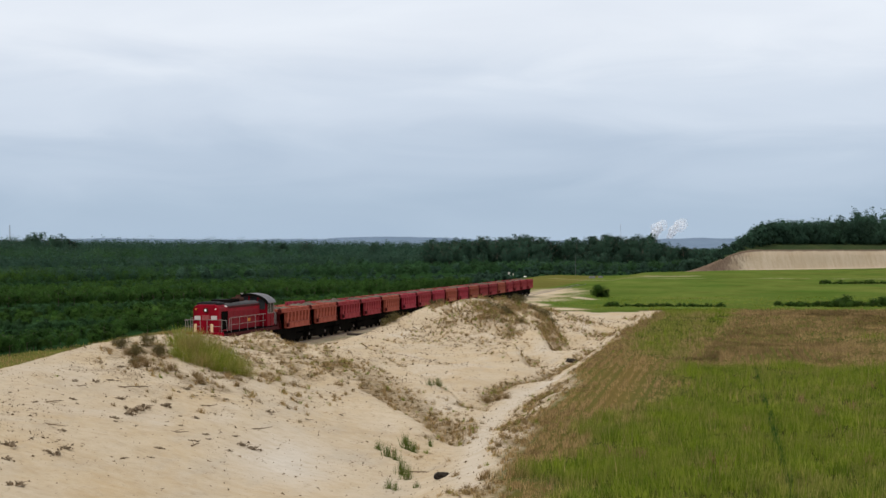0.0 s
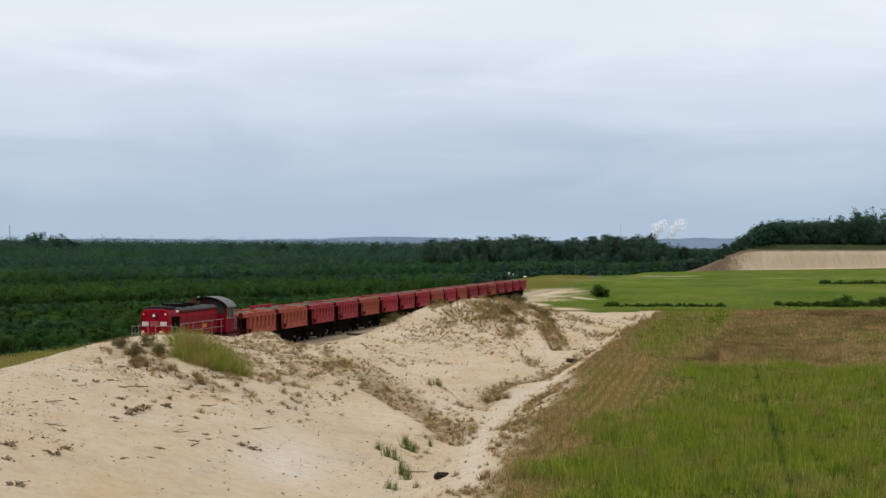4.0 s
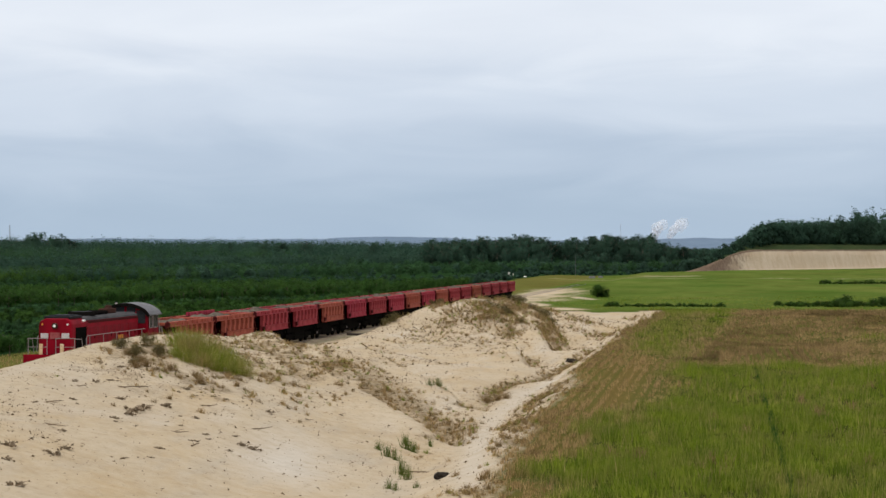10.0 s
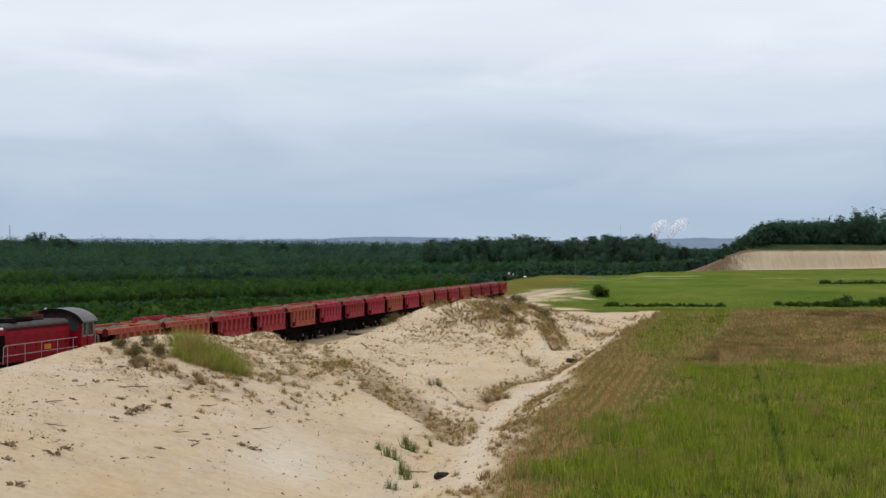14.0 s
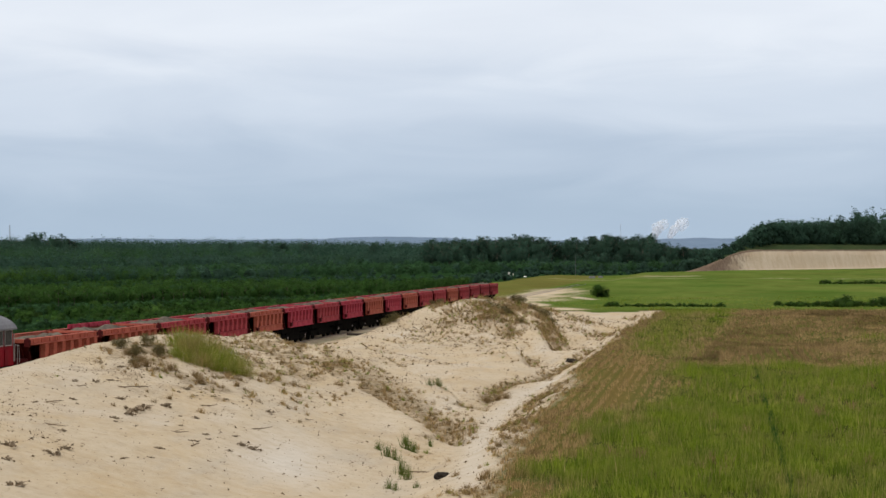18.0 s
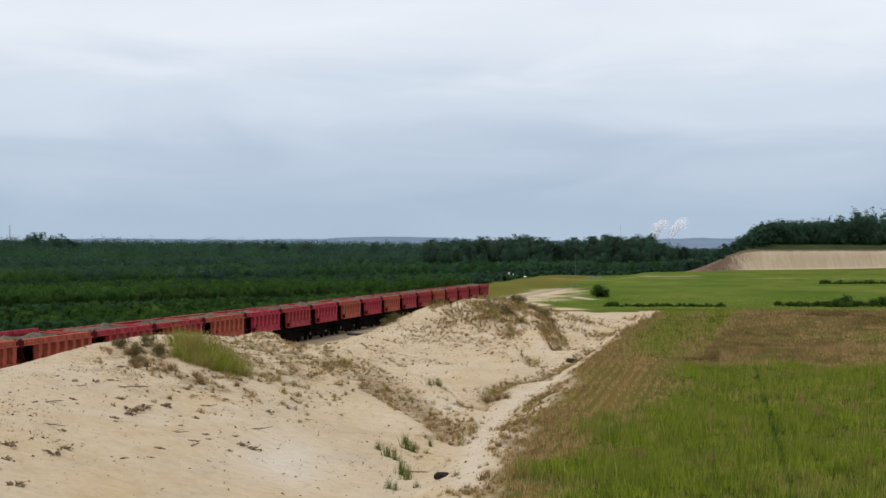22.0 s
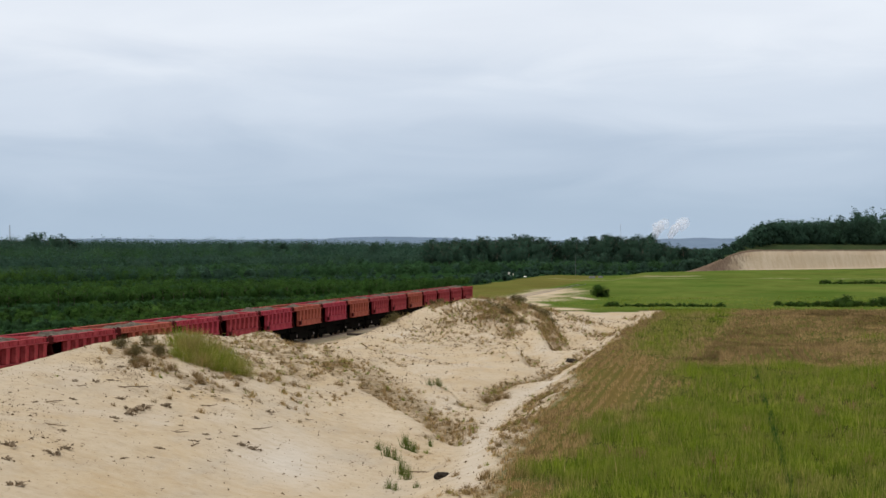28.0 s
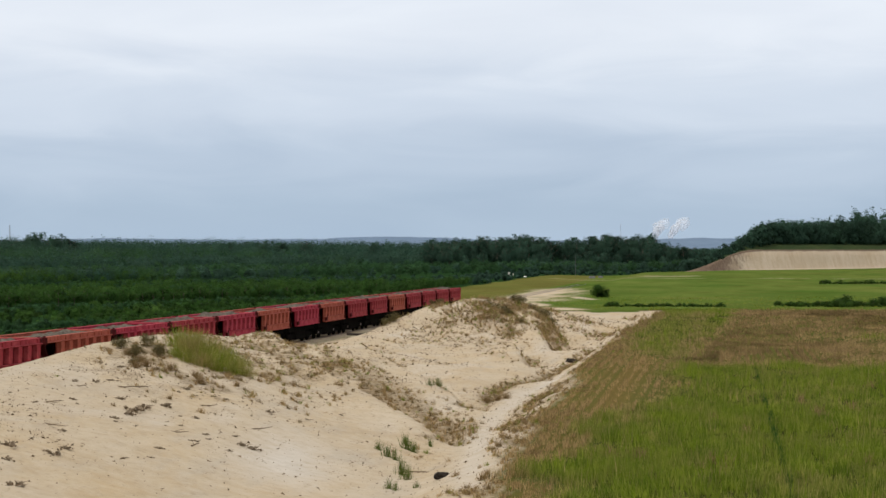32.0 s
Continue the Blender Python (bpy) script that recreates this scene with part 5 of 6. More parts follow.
def make_steam():
    m, nt, b = material("steam", 1.0)
    v = coords(nt, "Object")
    tr, tp = nt.nodes.new("ShaderNodeBsdfTranslucent"), nt.nodes.new("ShaderNodeBsdfDiffuse")
    thru, mx, my = nt.nodes.new("ShaderNodeBsdfTransparent"), nt.nodes.new("ShaderNodeMixShader"), nt.nodes.new("ShaderNodeMixShader")
    tr.inputs["Color"].default_value = tp.inputs["Color"].default_value = (0.95, 0.95, 0.96, 1)
    mx.inputs[0].default_value = 0.5
    nt.links.new(tp.outputs[0], mx.inputs[1])
    nt.links.new(tr.outputs[0], mx.inputs[2])
    nt.links.new(calc(nt, "MULTIPLY", noise_of(nt, v, 0.9, 5, 0.6, 0.05, 0.85), 0.42), my.inputs[0])
    nt.links.new(thru.outputs[0], my.inputs[1])
    nt.links.new(mx.outputs[0], my.inputs[2])
    nt.links.new(my.outputs[0], nt.nodes["Material Output"].inputs["Surface"])
    nt.nodes.remove(b)
    bm = bmesh.new()
    bmesh.ops.create_icosphere(bm, subdivisions=3, radius=1)
    for q in bm.verts:
        q.co *= 1 + 0.4 * noise.fractal(q.co * 1.7, 1.0, 2.0, 3)
    me = done(bm, "puff")
    for poly in me.polygons:
        poly.use_smooth = True
    for x0, tall, lean in ((506, 33, 16), (544, 36, 30)):
        plume = tagged(new("steam_plume"), "white steam plume rising behind the far hills", "steam", "cooling tower steam plumes")
        plume.matrix_basis = Matrix.Translation((x0, 4420, 30))
        for k in range(7):
            t = k / 6
            r = 6 + 8 * t
            place = (lean * t * t + random.uniform(-4, 4) * (0.4 + t), random.uniform(-4, 4), 2 + tall * t)
            ob = part("puff", me, m, plume)
            ob.scale = (r * random.uniform(0.85, 1.2), r, r * random.uniform(0.8, 1.1))
            PUFFS.append((ob, place, (0.06 + 0.1 * t, 0, 0.1)))


make_steam()


# ---- meadow grass ----
def blades(w, s, h, width, lean, dryness, per):
    """Triangular blades, per of them in each tuft."""
    n = len(w)
    w, s, h, dryness = (np.repeat(q, per) for q in (w, s, h, dryness))
    w = w + rng.normal(0, 0.05, n * per)
    s = s + rng.normal(0, 0.05, n * per)
    h = h * rng.uniform(0.5, 1.2, n * per)
    z = height(w, s, False) - 0.03
    a = rng.uniform(0, 6.283, n * per)
    dx, dy = np.cos(a) * width / 2, np.sin(a) * width / 2
    ox, oy = rng.normal(0, lean, n * per) * h, rng.normal(0, lean, n * per) * h
    v = np.stack([np.column_stack([w - dx, s - dy, z]), np.column_stack([w + dx, s + dy, z]), np.column_stack([w + ox, s + oy, z + h])], 1).reshape(-1, 3)
    return v, np.arange(3 * n * per).reshape(-1, 3), np.repeat(dryness, 3)


def make_grass():
    packs = []
    for n, s0, s1, w0, w1, width, tall, per in ((45000, -112, -62, 26, 54, 0.04, 0.42, 4), (42000, -62, 0, 25.5, 62, 0.035, 0.40, 4),
                                              (30000, 0, 110, 26, 74, 0.06, 0.36, 4), (16000, -70, 160, -21, -3, 0.05, 0.35, 4),
                                              (6000, 110, 180, 4, 90, 0.07, 0.2, 3)):
        w, s = rng.uniform(w0, w1, n), rng.uniform(s0, s1, n)
        sand, dry, lush = zones(w, s)
        clump = 1.4 * fractal(w / 0.9, s / 1.6, 101, 3) + 0.5 * fractal(w / 4, s / 6, 102, 2)
        keep = (sand + rng.normal(0, 0.12, n) < 0.45) & (rng.random(n) < 0.75 + 1.2 * clump)
        # a thin seam runs along the meadow
        keep &= np.abs(w - 38.3) > 0.05
        keep &= (lush > 0.4) | (s > -8) | (np.sin(w * 10.5 + 2.5 * fractal(w, s / 7, 50, 2)) > 0.1 + 2.4 * fractal(w / 1.2, s / 2.2, 104, 3)) | (w < 20)
        w, s, lush, clump = w[keep], s[keep], lush[keep], clump[keep]
        d = np.clip(1.0 - lush + 0.8 * fractal(w / 1.6, s / 2.4, 103, 4), 0, 1)
        d = np.where((s < -14) & (w < 36), np.clip(d + 0.4 * smooth((0.75 - lush) / 0.6), 0, 1), d)
        d = np.clip(d + 0.2 * smooth((s + 30) / 8) * smooth((100 - s) / 30) * smooth((36 - w) / 3) * (1 + fractal(w / 2, s / 8, 106, 3)), 0, 1)
        h = tall * (0.75 + 1.4 * np.clip(clump + 0.2, 0, 1)) * (1 - 0.45 * d)
        d = d + 1.3 * d * smooth((s + 33) / 4) * smooth((112 - s) / 3) * smooth((w - 32) / 2)
        packs.append(blades(w, s, h, width, 0.22, d, per))
    # the seam: a line of taller dark green growth
    s = np.concatenate([rng.uniform(-112, -60, 620), rng.uniform(-60, -33, 240)])
    s = s[fractal(s / 2.5, s * 0, 105, 3) > -0.28]
    w = 38.3 + rng.normal(0, 0.045, len(s)) + 0.3 * fractal(s / 6, s * 0, 107, 2)
    v, f, d = blades(w, s, rng.uniform(0.18, 0.42, len(s)) * np.where(s < -60, 1.2, 0.8), 0.018, 0.14, np.zeros(len(s)), 5)
    ob = link("seam_weeds", raw_mesh("seam_weeds", v, f, {"tone": d * 0 + 0.5}), M_LEAF_LIGHT, m=TRACK)
    tagged(ob, "line of dark green weeds along the meadow", "weeds", kind="stuff")
    # single taller stems over the meadow
    w, s = rng.uniform(28, 60, 14000), rng.uniform(-110, 20, 14000)
    pick = fractal(w / 1.2, s / 1.2, 109, 3) > 0.06
    w, s = w[pick], s[pick]
    sand, dry, lush = zones(w, s)
    stay = (sand < 0.3) & (lush > 0.55)
    w, s = w[stay], s[stay]
    packs.append(blades(w, s, rng.uniform(0.45, 0.85, len(w)), 0.035, 0.14, rng.choice([-0.4, 0.0, 0.5], len(w)), 4))
    count, vs, fs, ds = 0, [], [], []
    for v, f, d in packs:
        vs.append(v), fs.append(f + count), ds.append(d)
        count += len(v)
    ob = link("meadow_grass", raw_mesh("meadow_grass", np.vstack(vs), np.vstack(fs), {"dry": np.concatenate(ds)}), M_BLADES, m=TRACK)
    tagged(ob, "uneven green and straw-brown meadow grass", "grass", kind="stuff")


make_grass()


# ---- plants and litter on the sand ----
def on_ground(w, s, rz=0.0, size=1.0, sink=0.02):
    return at(w, s, float(height(w, s)) - sink, rz, size)


def tuft_mesh(name, n, h, spread, width, lean, dryness):
    """A clump of blades that spring from one low root crown at the origin."""
    r = np.minimum(np.abs(rng.normal(0, spread, n)), 1.7 * spread)
    a = rng.uniform(0, 6.283, n)
    x, y = r * np.cos(a), r * np.sin(a)
    hh = h * rng.uniform(0.45, 1.15, n) * np.exp(-(r / (2.2 * spread)) ** 2)
    b = rng.uniform(0, 6.283, n)
    dx, dy = np.cos(b) * width / 2, np.sin(b) * width / 2
    ox, oy = x * 0.2 + rng.normal(0, lean, n) * hh, y * 0.2 + rng.normal(0, lean, n) * hh
    z = np.zeros(n)
    # each blade: a base, a knee and a tip
    v = np.stack([np.column_stack([x - dx, y - dy, z]), np.column_stack([x + dx, y + dy, z]),
                  np.column_stack([x + ox * 0.58 + dx * 0.8, y + oy * 0.58 + dy * 0.8, hh * 0.6]), np.column_stack([x + ox, y + oy, hh])], 1).reshape(-1, 3)
    d = np.clip(rng.normal(dryness, 0.15, n), 0, 2)
    # root crown: two rings of a flat dome
    k = np.arange(12)
    wob = min(spread, 0.2) * rng.uniform(1.1, 1.6, 12)
    ring = [np.column_stack([q * wob * np.cos(k * 0.5236), q * wob * np.sin(k * 0.5236), np.full(12, zz)]) for q, zz in ((1.1, -0.03), (0.6, 0.03), (0.02, 0.05))]
    v = np.vstack([v] + ring)
    c0 = 4 * n
    f = [np.column_stack([c0 + 12 * q + k, c0 + 12 * q + (k + 1) % 12, c0 + 12 * (q + 1) + (k + 1) % 12, c0 + 12 * (q + 1) + k]) for q in (0, 1)]
    faces = np.vstack([np.arange(4 * n).reshape(n, 4)] + f)
    return raw_mesh(name, v, faces, {"dry": np.concatenate([np.repeat(d, 4), np.full(36, dryness + 0.3)]), "tone": np.concatenate([np.full(4 * n, 0.6), np.full(36, 0.3)])})


def dead_shrub_mesh(seed, h=0.3, n=13):
    """Flattened dead stems with crumpled leaves still on them."""
    r = random.Random(seed)
    bm = bmesh.new()
    for k in range(n):
        a, tip = r.uniform(0, 6.283), r.uniform(0.2, 1.0) * h
        reach = r.uniform(0.5, 2.2) * h
        knee = Vector((math.cos(a) * reach * 0.5, math.sin(a) * reach * 0.5, tip * 0.6))
        end = Vector((math.cos(a + r.uniform(-0.5, 0.5)) * reach, math.sin(a) * reach, tip * r.uniform(0.3, 1)))
        rod(bm, (0, 0, -0.03), knee, 0.022, 5, 0.014)
        rod(bm, knee, end, 0.014, 4, 0.006)
        for _ in range(3):
            c = knee.lerp(end, r.uniform(-0.6, 1)) + Vector((r.uniform(-0.05, 0.05), r.uniform(-0.05, 0.05), r.uniform(-0.04, 0.03)))
            box(bm, *c, r.uniform(0.05, 0.13), r.uniform(0.05, 0.12), 0.02, r.uniform(-60, 60), r.uniform(-60, 60), r.uniform(0, 180))
    return done(bm, "dead_shrub")


def stick_mesh(length, seed):
    r = random.Random(seed)
    bm = bmesh.new()
    p = Vector((-length / 2, 0, 0.05))
    for k in range(4):
        q = p + Vector((length / 4, r.uniform(-0.07, 0.07), r.uniform(-0.02, 0.05)))
        rod(bm, p, q, 0.032 - 0.005 * k, 6, 0.027 - 0.005 * k)
        p = q
    rod(bm, (0, 0, 0.05), (0.25, 0.2, 0.12), 0.014, 5, 0.006)
    return done(bm, "dry_branch")


def lump_mesh(seed):
    bm = bmesh.new()
    bmesh.ops.create_icosphere(bm, subdivisions=3, radius=0.5)
    for q in bm.verts:
        q.co *= 1 + 0.45 * noise.fractal(q.co * 2.6 + Vector((seed, 0, 0)), 1.0, 2.0, 4)
        q.co.z = max(q.co.z, -0.15) * 0.62
    return done(bm, "clod")


M_HERB = leaf_material("herb_leaves", (0.085, 0.115, 0.025), (0.15, 0.18, 0.035), (0.05, 0.075, 0.018), 0.5)
M_HEDGE = leaf_material("hedge_leaves", (0.04, 0.085, 0.016), (0.075, 0.125, 0.024), (0.02, 0.045, 0.012), 0.5)
M_WEED = leaf_material("dull_weed_leaves", (0.085, 0.105, 0.040), (0.20, 0.155, 0.065), (0.13, 0.075, 0.035), 1.6)
M_LITTER = two_scale("brown_litter", (0.13, 0.09, 0.055), (0.26, 0.19, 0.115), (0.06, 0.042, 0.026), 0.5, 3.0, 0.95)
M_CLOD = two_scale("dark_root_soil", (0.025, 0.02, 0.016), (0.05, 0.038, 0.028), (0.012, 0.01, 0.008), 2.0, 12, 0.95, 0, 0.8, 0.05)
M_CONCRETE = two_scale("weathered_concrete", (0.16, 0.16, 0.155), (0.24, 0.235, 0.22), (0.09, 0.09, 0.085), 0.9, 3)
M_POLE = two_scale("weathered_grey_pole", (0.12, 0.125, 0.12), (0.17, 0.17, 0.165), (0.07, 0.07, 0.065), 1.0, 8)


CRESTGRASS = ((10.8, -70.4, 0.9), (11.5, -70.7, 1.0), (12.2, -70.8, 0.95), (12.8, -70.6, 0.85), (13.4, -70.0, 0.8), (13.8, -69.3, 0.7), (9.9, -66.7, 1.1),
              (10.7, -66.6, 1.15), (11.6, -66.9, 1.0), (12.2, -66.6, 0.9), (12.9, -66.6, 0.75), (10.9, -68.6, 1.1), (11.8, -68.8, 1.05), (12.6, -68.6, 0.9))
WEEDS = ((9.7, -73.2, 0.75), (9.9, -70.4, 0.6), (10.1, -74.8, 0.5), (8.1, -71.1, 0.45), (9.3, -71.9, 0.6))
SHOULDER_WEEDS = ((13.5, 48, 1.3), (14.3, 46.5, 1.5), (15.7, 44.7, 1.2), (16.6, 43.5, 1.4), (18.0, 39.4, 1.3), (18.8, 36, 1.1), (12.0, 36, 1.2), (12.9, 34.5, 1.3), (14.1, 32, 1.2), (15.1, 29, 1.0),
                  (16.7, 24.4, 0.9), (8.4, 23.4, 0.9), (8.9, 24.6, 0.9), (17.2, 41.6, 1.2), (12.6, 50, 1.3))
GREENS = ((6.6, 11.0, 1.3), (6.0, 10.0, 1.0))
WITHERED = ((9.3, -73.0), (10.3, -75.1), (10.1, -73.6), (11.5, -73.7), (13.1, -74.4), (12.7, -73.6), (10.6, -74.5), (22.4, -46.3), (23.2, -47.2), (23.6, -46.6))
DEAD_NEAR = ((13.4, -84.4, 1.3), (13.4, -83.5, 0.9), (13.5, -85.6, 0.8), (13.8, -81.9, 0.9), (14.6, -96.6, 1.0), (13.3, -97.2, 0.9), (14.0, -99.2, 0.6), (15.4, -102.2, 0.9), (18.0, -85.6, 0.8),
             (18.4, -85.7, 0.8), (18.1, -87.9, 0.5), (13.4, -87.0, 0.6))
DEAD_FAR = ((10.2, -80.1, 0.6), (10.5, -79.1, 0.5), (12.2, -82.7, 0.7), (16.3, -90.9, 0.5), (15.3, -82.7, 0.5), (16.7, -76.0, 0.7), (13.1, -76.7, 0.6), (9.9, -75.8, 0.6), (14.5, -95.3, 0.7),
            (12.5, -73.2, 0.6), (11.2, -85.6, 0.5))
STICKS = ((12.7, -92.0, 2.0, -42), (17.5, -81.1, 1.2, 40), (11.4, -79.9, 1.2, -10), (11.9, -79.2, 0.9, 5), (15.7, -86.8, 1.3, -20), (11.1, -87.6, 1.5, -35), (14.9, -79.5, 1.0, -20), (18.7, -70.8, 1.2, -55),
          (18.2, -75.2, 0.9, -60), (17.0, -88.7, 0.5, 80), (10.1, -81.7, 0.6, -30), (24.3, -82.7, 1.1, -30))
RUSHES = ((21.8, -77.7, 0.7), (22.4, -78.9, 0.9), (22.8, -79.4, 0.8), (22.6, -75.5, 1.15), (22.4, -74.3, 0.8), (23.8, -83.4, 1.15), (24.2, -84.6, 1.0), (24.0, -87.3, 0.7), (24.3, -87.6, 0.6),
          (25.0, -87.2, 0.5), (23.0, -75.9, 0.9), (23.4, -73.9, 0.6), (20.0, -49.5, 0.95), (20.3, -48.8, 0.8), (19.6, -49.9, 0.7))


def make_sand_plants():
    tall = [tuft_mesh("grass_clump", 620, 1.05, 0.5, 0.011, 0.26, q) for q in (0.12, 0.28, 0.55)]
    for k, (w, s, z) in enumerate(CRESTGRASS):
        ob = link("grass_clump", tall[k % 3], M_BLADES, m=on_ground(w, s, 70 * k, z * rng.uniform(0.72, 1.08)))
        tagged(ob, "tall yellow-green grass clump on the sand crest", "grass clump", "tall grass on the crest")
    herbs = [tree_meshes(0.75, 0.6, 1500, 0.036, 0.0, 0.46, 22) for _ in range(3)]
    for k, (w, s, z) in enumerate(WEEDS):
        plant("weed_bush", "small dull olive-brown weed bush rooted in sand", "bush", "weed bushes on the crest", herbs[k % 3], M_WEED, on_ground(w, s, 50 * k, z))
    for k, (w, s, z) in enumerate(((8.6, -71.9, 0.85), (9.0, -69.3, 0.95), (10.2, -71.3, 0.7))):
        plant("weed_bush", "small dark green weed bush on the sand crest", "bush", "weed bushes on the crest", herbs[k % 3], M_LEAF, on_ground(w, s, 70 * k, z))
    for k, (w, s, z) in enumerate(SHOULDER_WEEDS):
        plant("weed_bush", "brown and green weed bush on the far sand heap", "bush", "weed bushes on the far heap", herbs[k % 3], M_WEED, on_ground(w, s, 50 * k, z, 0.12))
    for k, (w, s, z) in enumerate(GREENS):
        plant("weed_bush", "small green weed bush rooted in sand", "bush", "green bushes by the line", herbs[k % 3], M_HERB, on_ground(w, s, 50 * k, z))
    for k, (w, s, z) in enumerate(DEAD_NEAR + DEAD_FAR):
        ob = link("dead_shrub", shared(("dead", k % 6), lambda: dead_shrub_mesh(k)), M_DEAD, m=on_ground(w, s, 65 * k, 0.85 * z))
        tagged(ob, "dry grey-brown dead shrub lying on sand", "dead shrub", "dead shrubs on the sand")
    for k in range(46):
        w, s = rng.uniform(9, 17.5), rng.uniform(-101, -72)
        ob = link("dead_shrub", MESHES[("dead", k % 6)], M_DEAD, m=on_ground(w, s, 37 * k, rng.uniform(0.15, 0.4)))
        tagged(ob, "small dry dead weed lying on sand", "dead shrub", "dead shrubs on the sand")
    for k, (w, s, l, a) in enumerate(STICKS):
        ob = link("dry_branch", stick_mesh(l, k), M_DEAD, m=on_ground(w, s, a))
        tagged(ob, "bare dry branch lying on the sand", "branch", "dry branches on the sand")
    spear = [tuft_mesh("rush_clump", 60, 0.72, 0.17, 0.022, 0.14, 0.25) for _ in range(3)]
    for k, (w, s, z) in enumerate(RUSHES):
        ob = link("rush_clump", spear[k % 3], M_HERB, m=on_ground(w, s, 47 * k, z))
        tagged(ob, "upright green rush clump in the sandy gully", "rush clump", "rush clumps in the gully")
    reed = [tuft_mesh("dry_stalks", 16, 0.9, 0.09, 0.018, 0.09, 1.3) for _ in range(2)]
    for k, (w, s) in enumerate(((23.3, -66.0), (23.4, -65.2), (24.2, -66.8), (24.3, -65.6), (17.7, -54.1), (21.5, -62.0), (24.0, -67.8), (18.0, -55.1))):
        ob = link("dry_stalks", reed[k % 2], M_BLADES, m=on_ground(w, s, 80 * k))
        tagged(ob, "thin dry brown stalks standing in sand", "dry stalks", "dry stalks in the gully")
    brown = tuft_mesh("dry_bush", 300, 0.75, 0.3, 0.014, 0.35, 1.5)
    for k, (w, s) in enumerate(WITHERED):
        ob = link("dry_bush", brown, M_BLADES, m=on_ground(w, s, 60 * k, 0.6))
        tagged(ob, "withered brown bush clump in the sand", "dry bush", "withered bushes")
    # straw-brown weeds, thick on the washed lines
    weeds = [tuft_mesh("dry_weed", 46, 0.34, 0.13, 0.022, 0.35, q) for q in (1.3, 1.1, 0.8, 1.5)]
    n = 90000
    w, s = rng.uniform(5, 29.5, n), rng.uniform(-100, 74, n)
    sand, dry, lush = zones(w, s)
    clump = fractal(w / 2.6, s / 4.0, 111, 3)
    odds = np.clip(dry * 1.3 + 0.10 * (clump > 0.08) - 0.12, 0, 1) * np.where((s < -76) & (w < 21), 0.3, 1.0)
    keep = rng.random(n) < odds * 0.33
    w, s = w[keep], s[keep]
    near = np.argsort(s + rng.uniform(0, 60, len(s)))
    for q in near[:300]:
        ob = link("dry_weed", weeds[q % 4], M_BLADES, m=on_ground(w[q], s[q], rng.uniform(0, 360), rng.uniform(0.35, 1.0)))
        tagged(ob, "straw-brown dry weed tuft on the sand slope", "weed", "dry weeds on the slope")
    rest = near[300:]
    big = 1 + 1.1 * smooth((s[rest] - 5) / 25) * (0.6 + 0.8 * rng.random(len(rest)))
    v, f, d = blades(w[rest], s[rest], rng.uniform(0.07, 0.3, len(rest)) * big, 0.026, 0.4, rng.choice([0.2, 0.6, 0.95, 1.3, 1.7], len(rest), p=[0.08, 0.12, 0.2, 0.29, 0.31]), 20)
    ob = link("slope_weeds", raw_mesh("slope_weeds", v, f, {"dry": d}), M_BLADES, m=TRACK)
    tagged(ob, "straw-brown weeds over the sand heaps", "weeds", kind="stuff")
    # crumbs of litter and roots
    n = 170000
    w, s = rng.uniform(4, 29, n), rng.uniform(-106, 70, n)
    sand, dry, lush = zones(w, s)
    patch = fractal(w / 3.5, s / 3.5, 115, 4)
    top = smooth((21 - w) / 8)
    keep = (rng.random(n) < np.where(s > -45, 0.6, 1.0) * np.clip(0.05 + 1.5 * np.clip(patch + 0.03, 0, 1) * (0.25 + 0.75 * top) + 0.3 * dry, 0, 1)) & (sand > 0.5)
    w, s = w[keep], s[keep]
    c = np.column_stack([w, s, height(w, s) + 0.015])
    v, f = leaf_arrays(c, rng.uniform(0.022, 0.07, len(c)) * (1 + np.clip(s + 70, 0, 140) / 110) * rng.choice([0.65, 0.95, 1.6], len(c), p=[0.5, 0.38, 0.12]), 0.6)
    ob = link("litter", raw_mesh("litter", v, f), M_LITTER, m=TRACK)
    tagged(ob, "dark crumbs of roots, twigs and bark on sand", "litter", kind="stuff")
    for w, s, z, text in ((25.9, -86.6, 0.6, "dark clod of roots lying in the sand"), (24.1, -5.0, 1.1, "black clod of soil at the gully's bend")):
        tagged(link("clod", lump_mesh(w), M_CLOD, m=on_ground(w, s, 20, z)), text, "clod")
    bm = bmesh.new()
    box(bm, 0, 0, 0.12, 0.26, 2.4, 0.2, 0, 0, 3)
    tagged(link("old_sleeper", done(bm, "old_sleeper", 0.03), M_SLEEPER, m=on_ground(3.6, 9.5, 60)), "discarded dark timber sleeper beside the line", "sleeper")


make_sand_plants()


def make_docks():
    """Rusty seed heads that stand out of the meadow."""
    heads = [tuft_mesh("dock_plant", 70, 0.6, 0.24, 0.025, 0.25, 1.3) for _ in range(3)]
    for k, (w, s) in enumerate(((36.0, -87.4), (35.7, -88.3), (37.1, -76.0), (36.8, -89.8), (41.4, -85.7), (41.6, -86.5), (40.6, -61.5), (40.6, -67.6), (36.2, -72.4), (42.3, -64.4), (44.6, -49.7), (32.4, -85.2))):
        for q in range(1 + k % 2):
            m = at(w + rng.normal(0, 0.45), s + rng.normal(0, 1.2), 0, 70 * k + 40 * q, rng.uniform(0.7, 1.15))
            p = m.translation
            ob = link("dock_plant", heads[(k + q) % 3], M_BLADES, m=m)
            tagged(ob, "rusty brown dock seed heads in the green meadow", "weed", "dock plants in the meadow")
            here = TRACK.inverted() @ p
            ob.matrix_basis.translation.z = float(height(here.x, here.y)) - 0.02


make_docks()


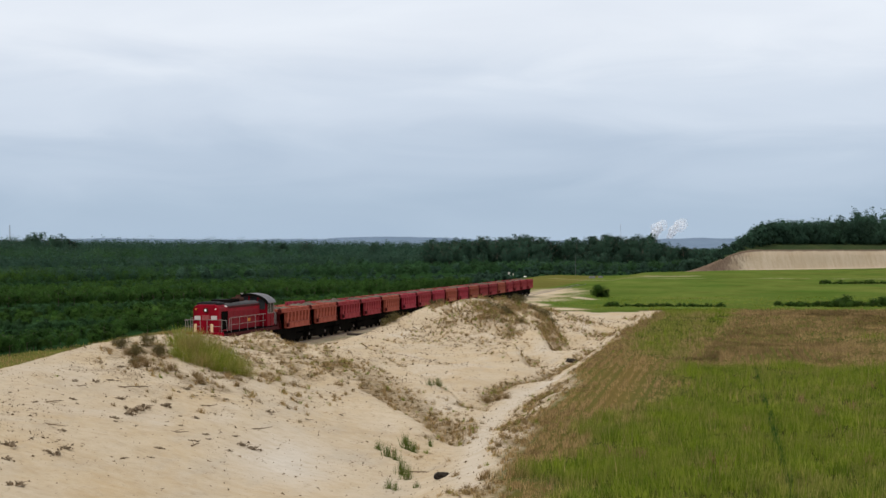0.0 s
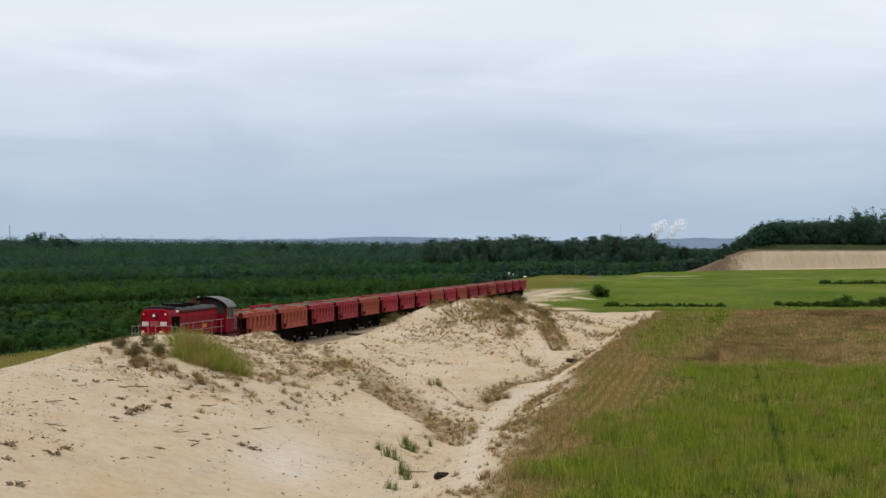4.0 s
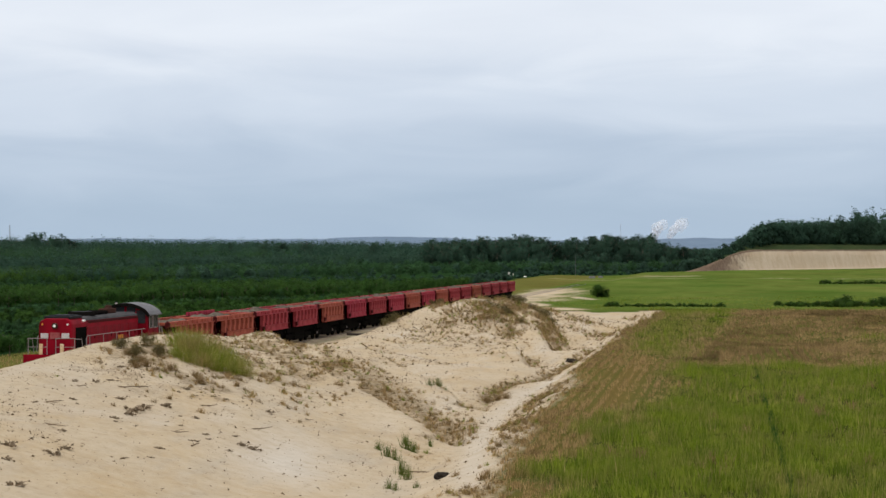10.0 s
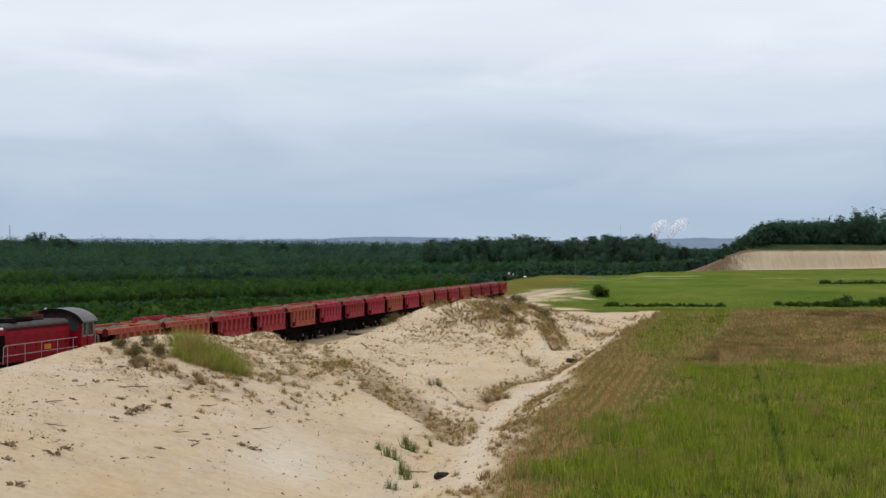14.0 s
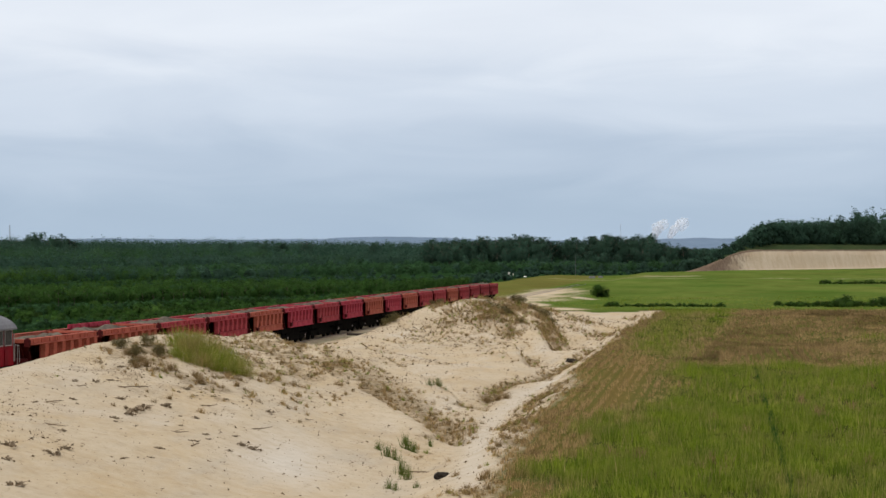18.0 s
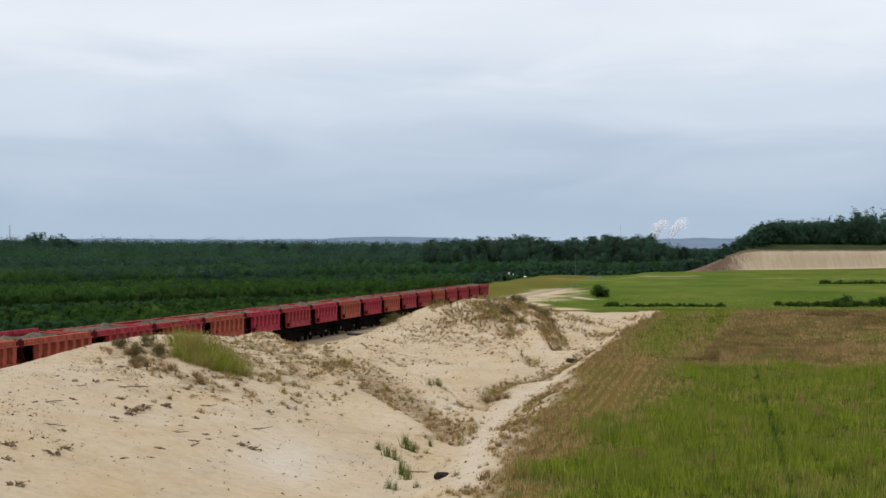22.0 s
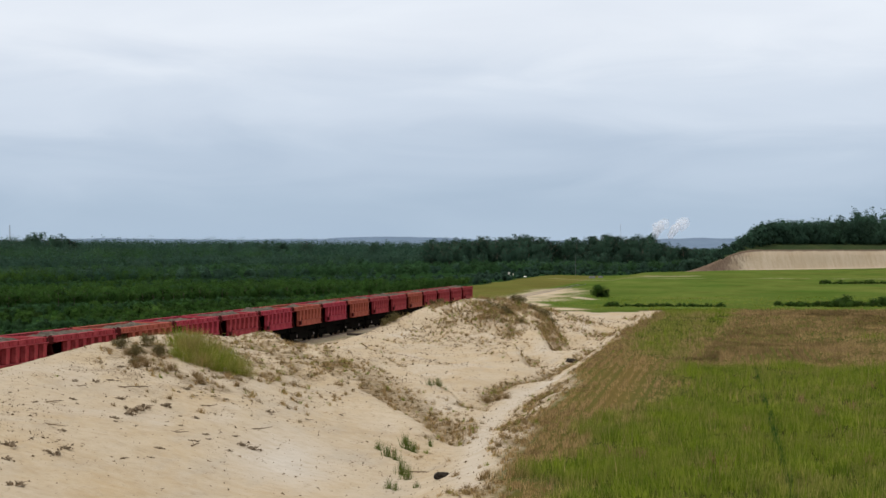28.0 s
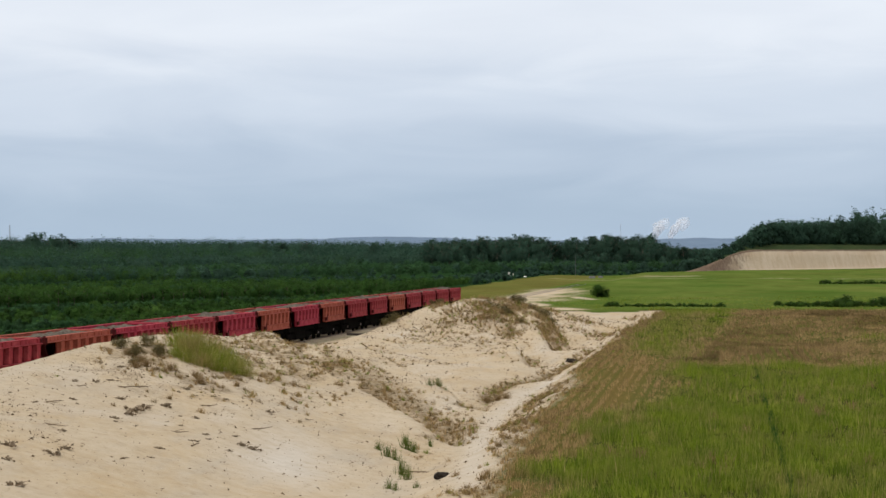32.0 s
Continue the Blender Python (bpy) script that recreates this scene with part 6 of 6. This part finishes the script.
# ---- bushes and small things on the far fields ----
def make_field_things():
    kinds = [tree_meshes(2.6, 1.15, 2800, 0.11, 0.0, 0.47, 24) for _ in range(3)]
    low = [tree_meshes(0.9, 0.75, 600, 0.1, 0.0, 0.45, 18) for _ in range(4)]
    plant("bush", "round green bush standing alone by the sandy track", "bush", "", kinds[0], M_HEDGE, on_ground(14.4, 172.0, 0, 1.2, 0.45))
    plant("bush", "small green bush beside the lone bush", "bush", "", kinds[1], M_HEDGE, on_ground(15.6, 172.5, 120, 0.85, 0.4))
    spots = [(w, 121 + rng.uniform(-1.5, 1.5), rng.uniform(0.5, 0.9)) for w in np.arange(19, 37, 0.5)]
    spots += [(w, 126 + rng.uniform(-5, 5), (0.6 + 0.9 * rng.random()) * (0.75 + 0.85 * max(0.0, min(1.0, (w - 49) / 4)) * abs(math.sin(w * 0.55)) ** 2)) for w in np.arange(44, 66, 0.34)]
    spots += [(w, 300 + 0.3 * (w - 60) + rng.uniform(-3, 3), rng.uniform(0.9, 1.5)) for w in np.arange(60, 96, 0.9)]
    models = []
    for k, (w, s, z) in enumerate(spots):
        m = on_ground(w, s, rng.uniform(0, 360), z)
        if k < 4:
            models.append(plant("field_bush", "low dark green bush in the field's hedge", "bush", "hedge bushes", low[k], M_HEDGE, m))
        else:
            copy_thing(models[k % 4], m)
    # pale spoil heap with a broken white panel beside the line
    heap = tagged(link("spoil_heap", lump_mesh(3.3), M_PALE), "pale sand spoil heap at the wood's edge", "sand heap")
    heap.matrix_basis = on_ground(-26.0, 424, 10, 1) @ Matrix.Diagonal((4.0, 3.0, 1.2, 1))
    bm = bmesh.new()
    box(bm, 0, 0, 0.55, 1.8, 0.12, 0.9, 0, 18, 0)
    rod(bm, (-0.6, 0, 0), (-0.6, 0, 0.6), 0.05, 6)
    rod(bm, (0.6, 0, 0), (0.6, 0, 0.4), 0.05, 6)
    tagged(link("white_panel", done(bm, "white_panel", 0.02), M_PALE, m=at(-29.6, 424, float(height(-29.6, 424)) + 0.2)), "leaning white board on two short posts", "board")
    for w, s, a, sx in ((-4.5, 430, 20, 1.9), (-2.2, 436, 70, 1.1)):
        bm = bmesh.new()
        box(bm, 0, 0, 0.3, sx, 1.2, 0.6)
        box(bm, 0, 0, 0.66, sx * 0.9, 1.0, 0.12)
        tagged(link("concrete_block", done(bm, "concrete_block", 0.06), M_CONCRETE, m=on_ground(w, s, a)), "grey concrete block lying in the grass", "concrete block")
    bm = bmesh.new()
    rod(bm, (0, 0, -0.3), (0, 0, 6.4), 0.05, 8, 0.035)
    rod(bm, (-0.4, 0, 6.3), (0.4, 0, 6.3), 0.025, 6)
    tagged(link("utility_pole", done(bm, "utility_pole"), M_POLE, m=on_ground(-10.5, 440)), "slim grey pole at the wood's edge", "pole")


make_field_things()

motions()
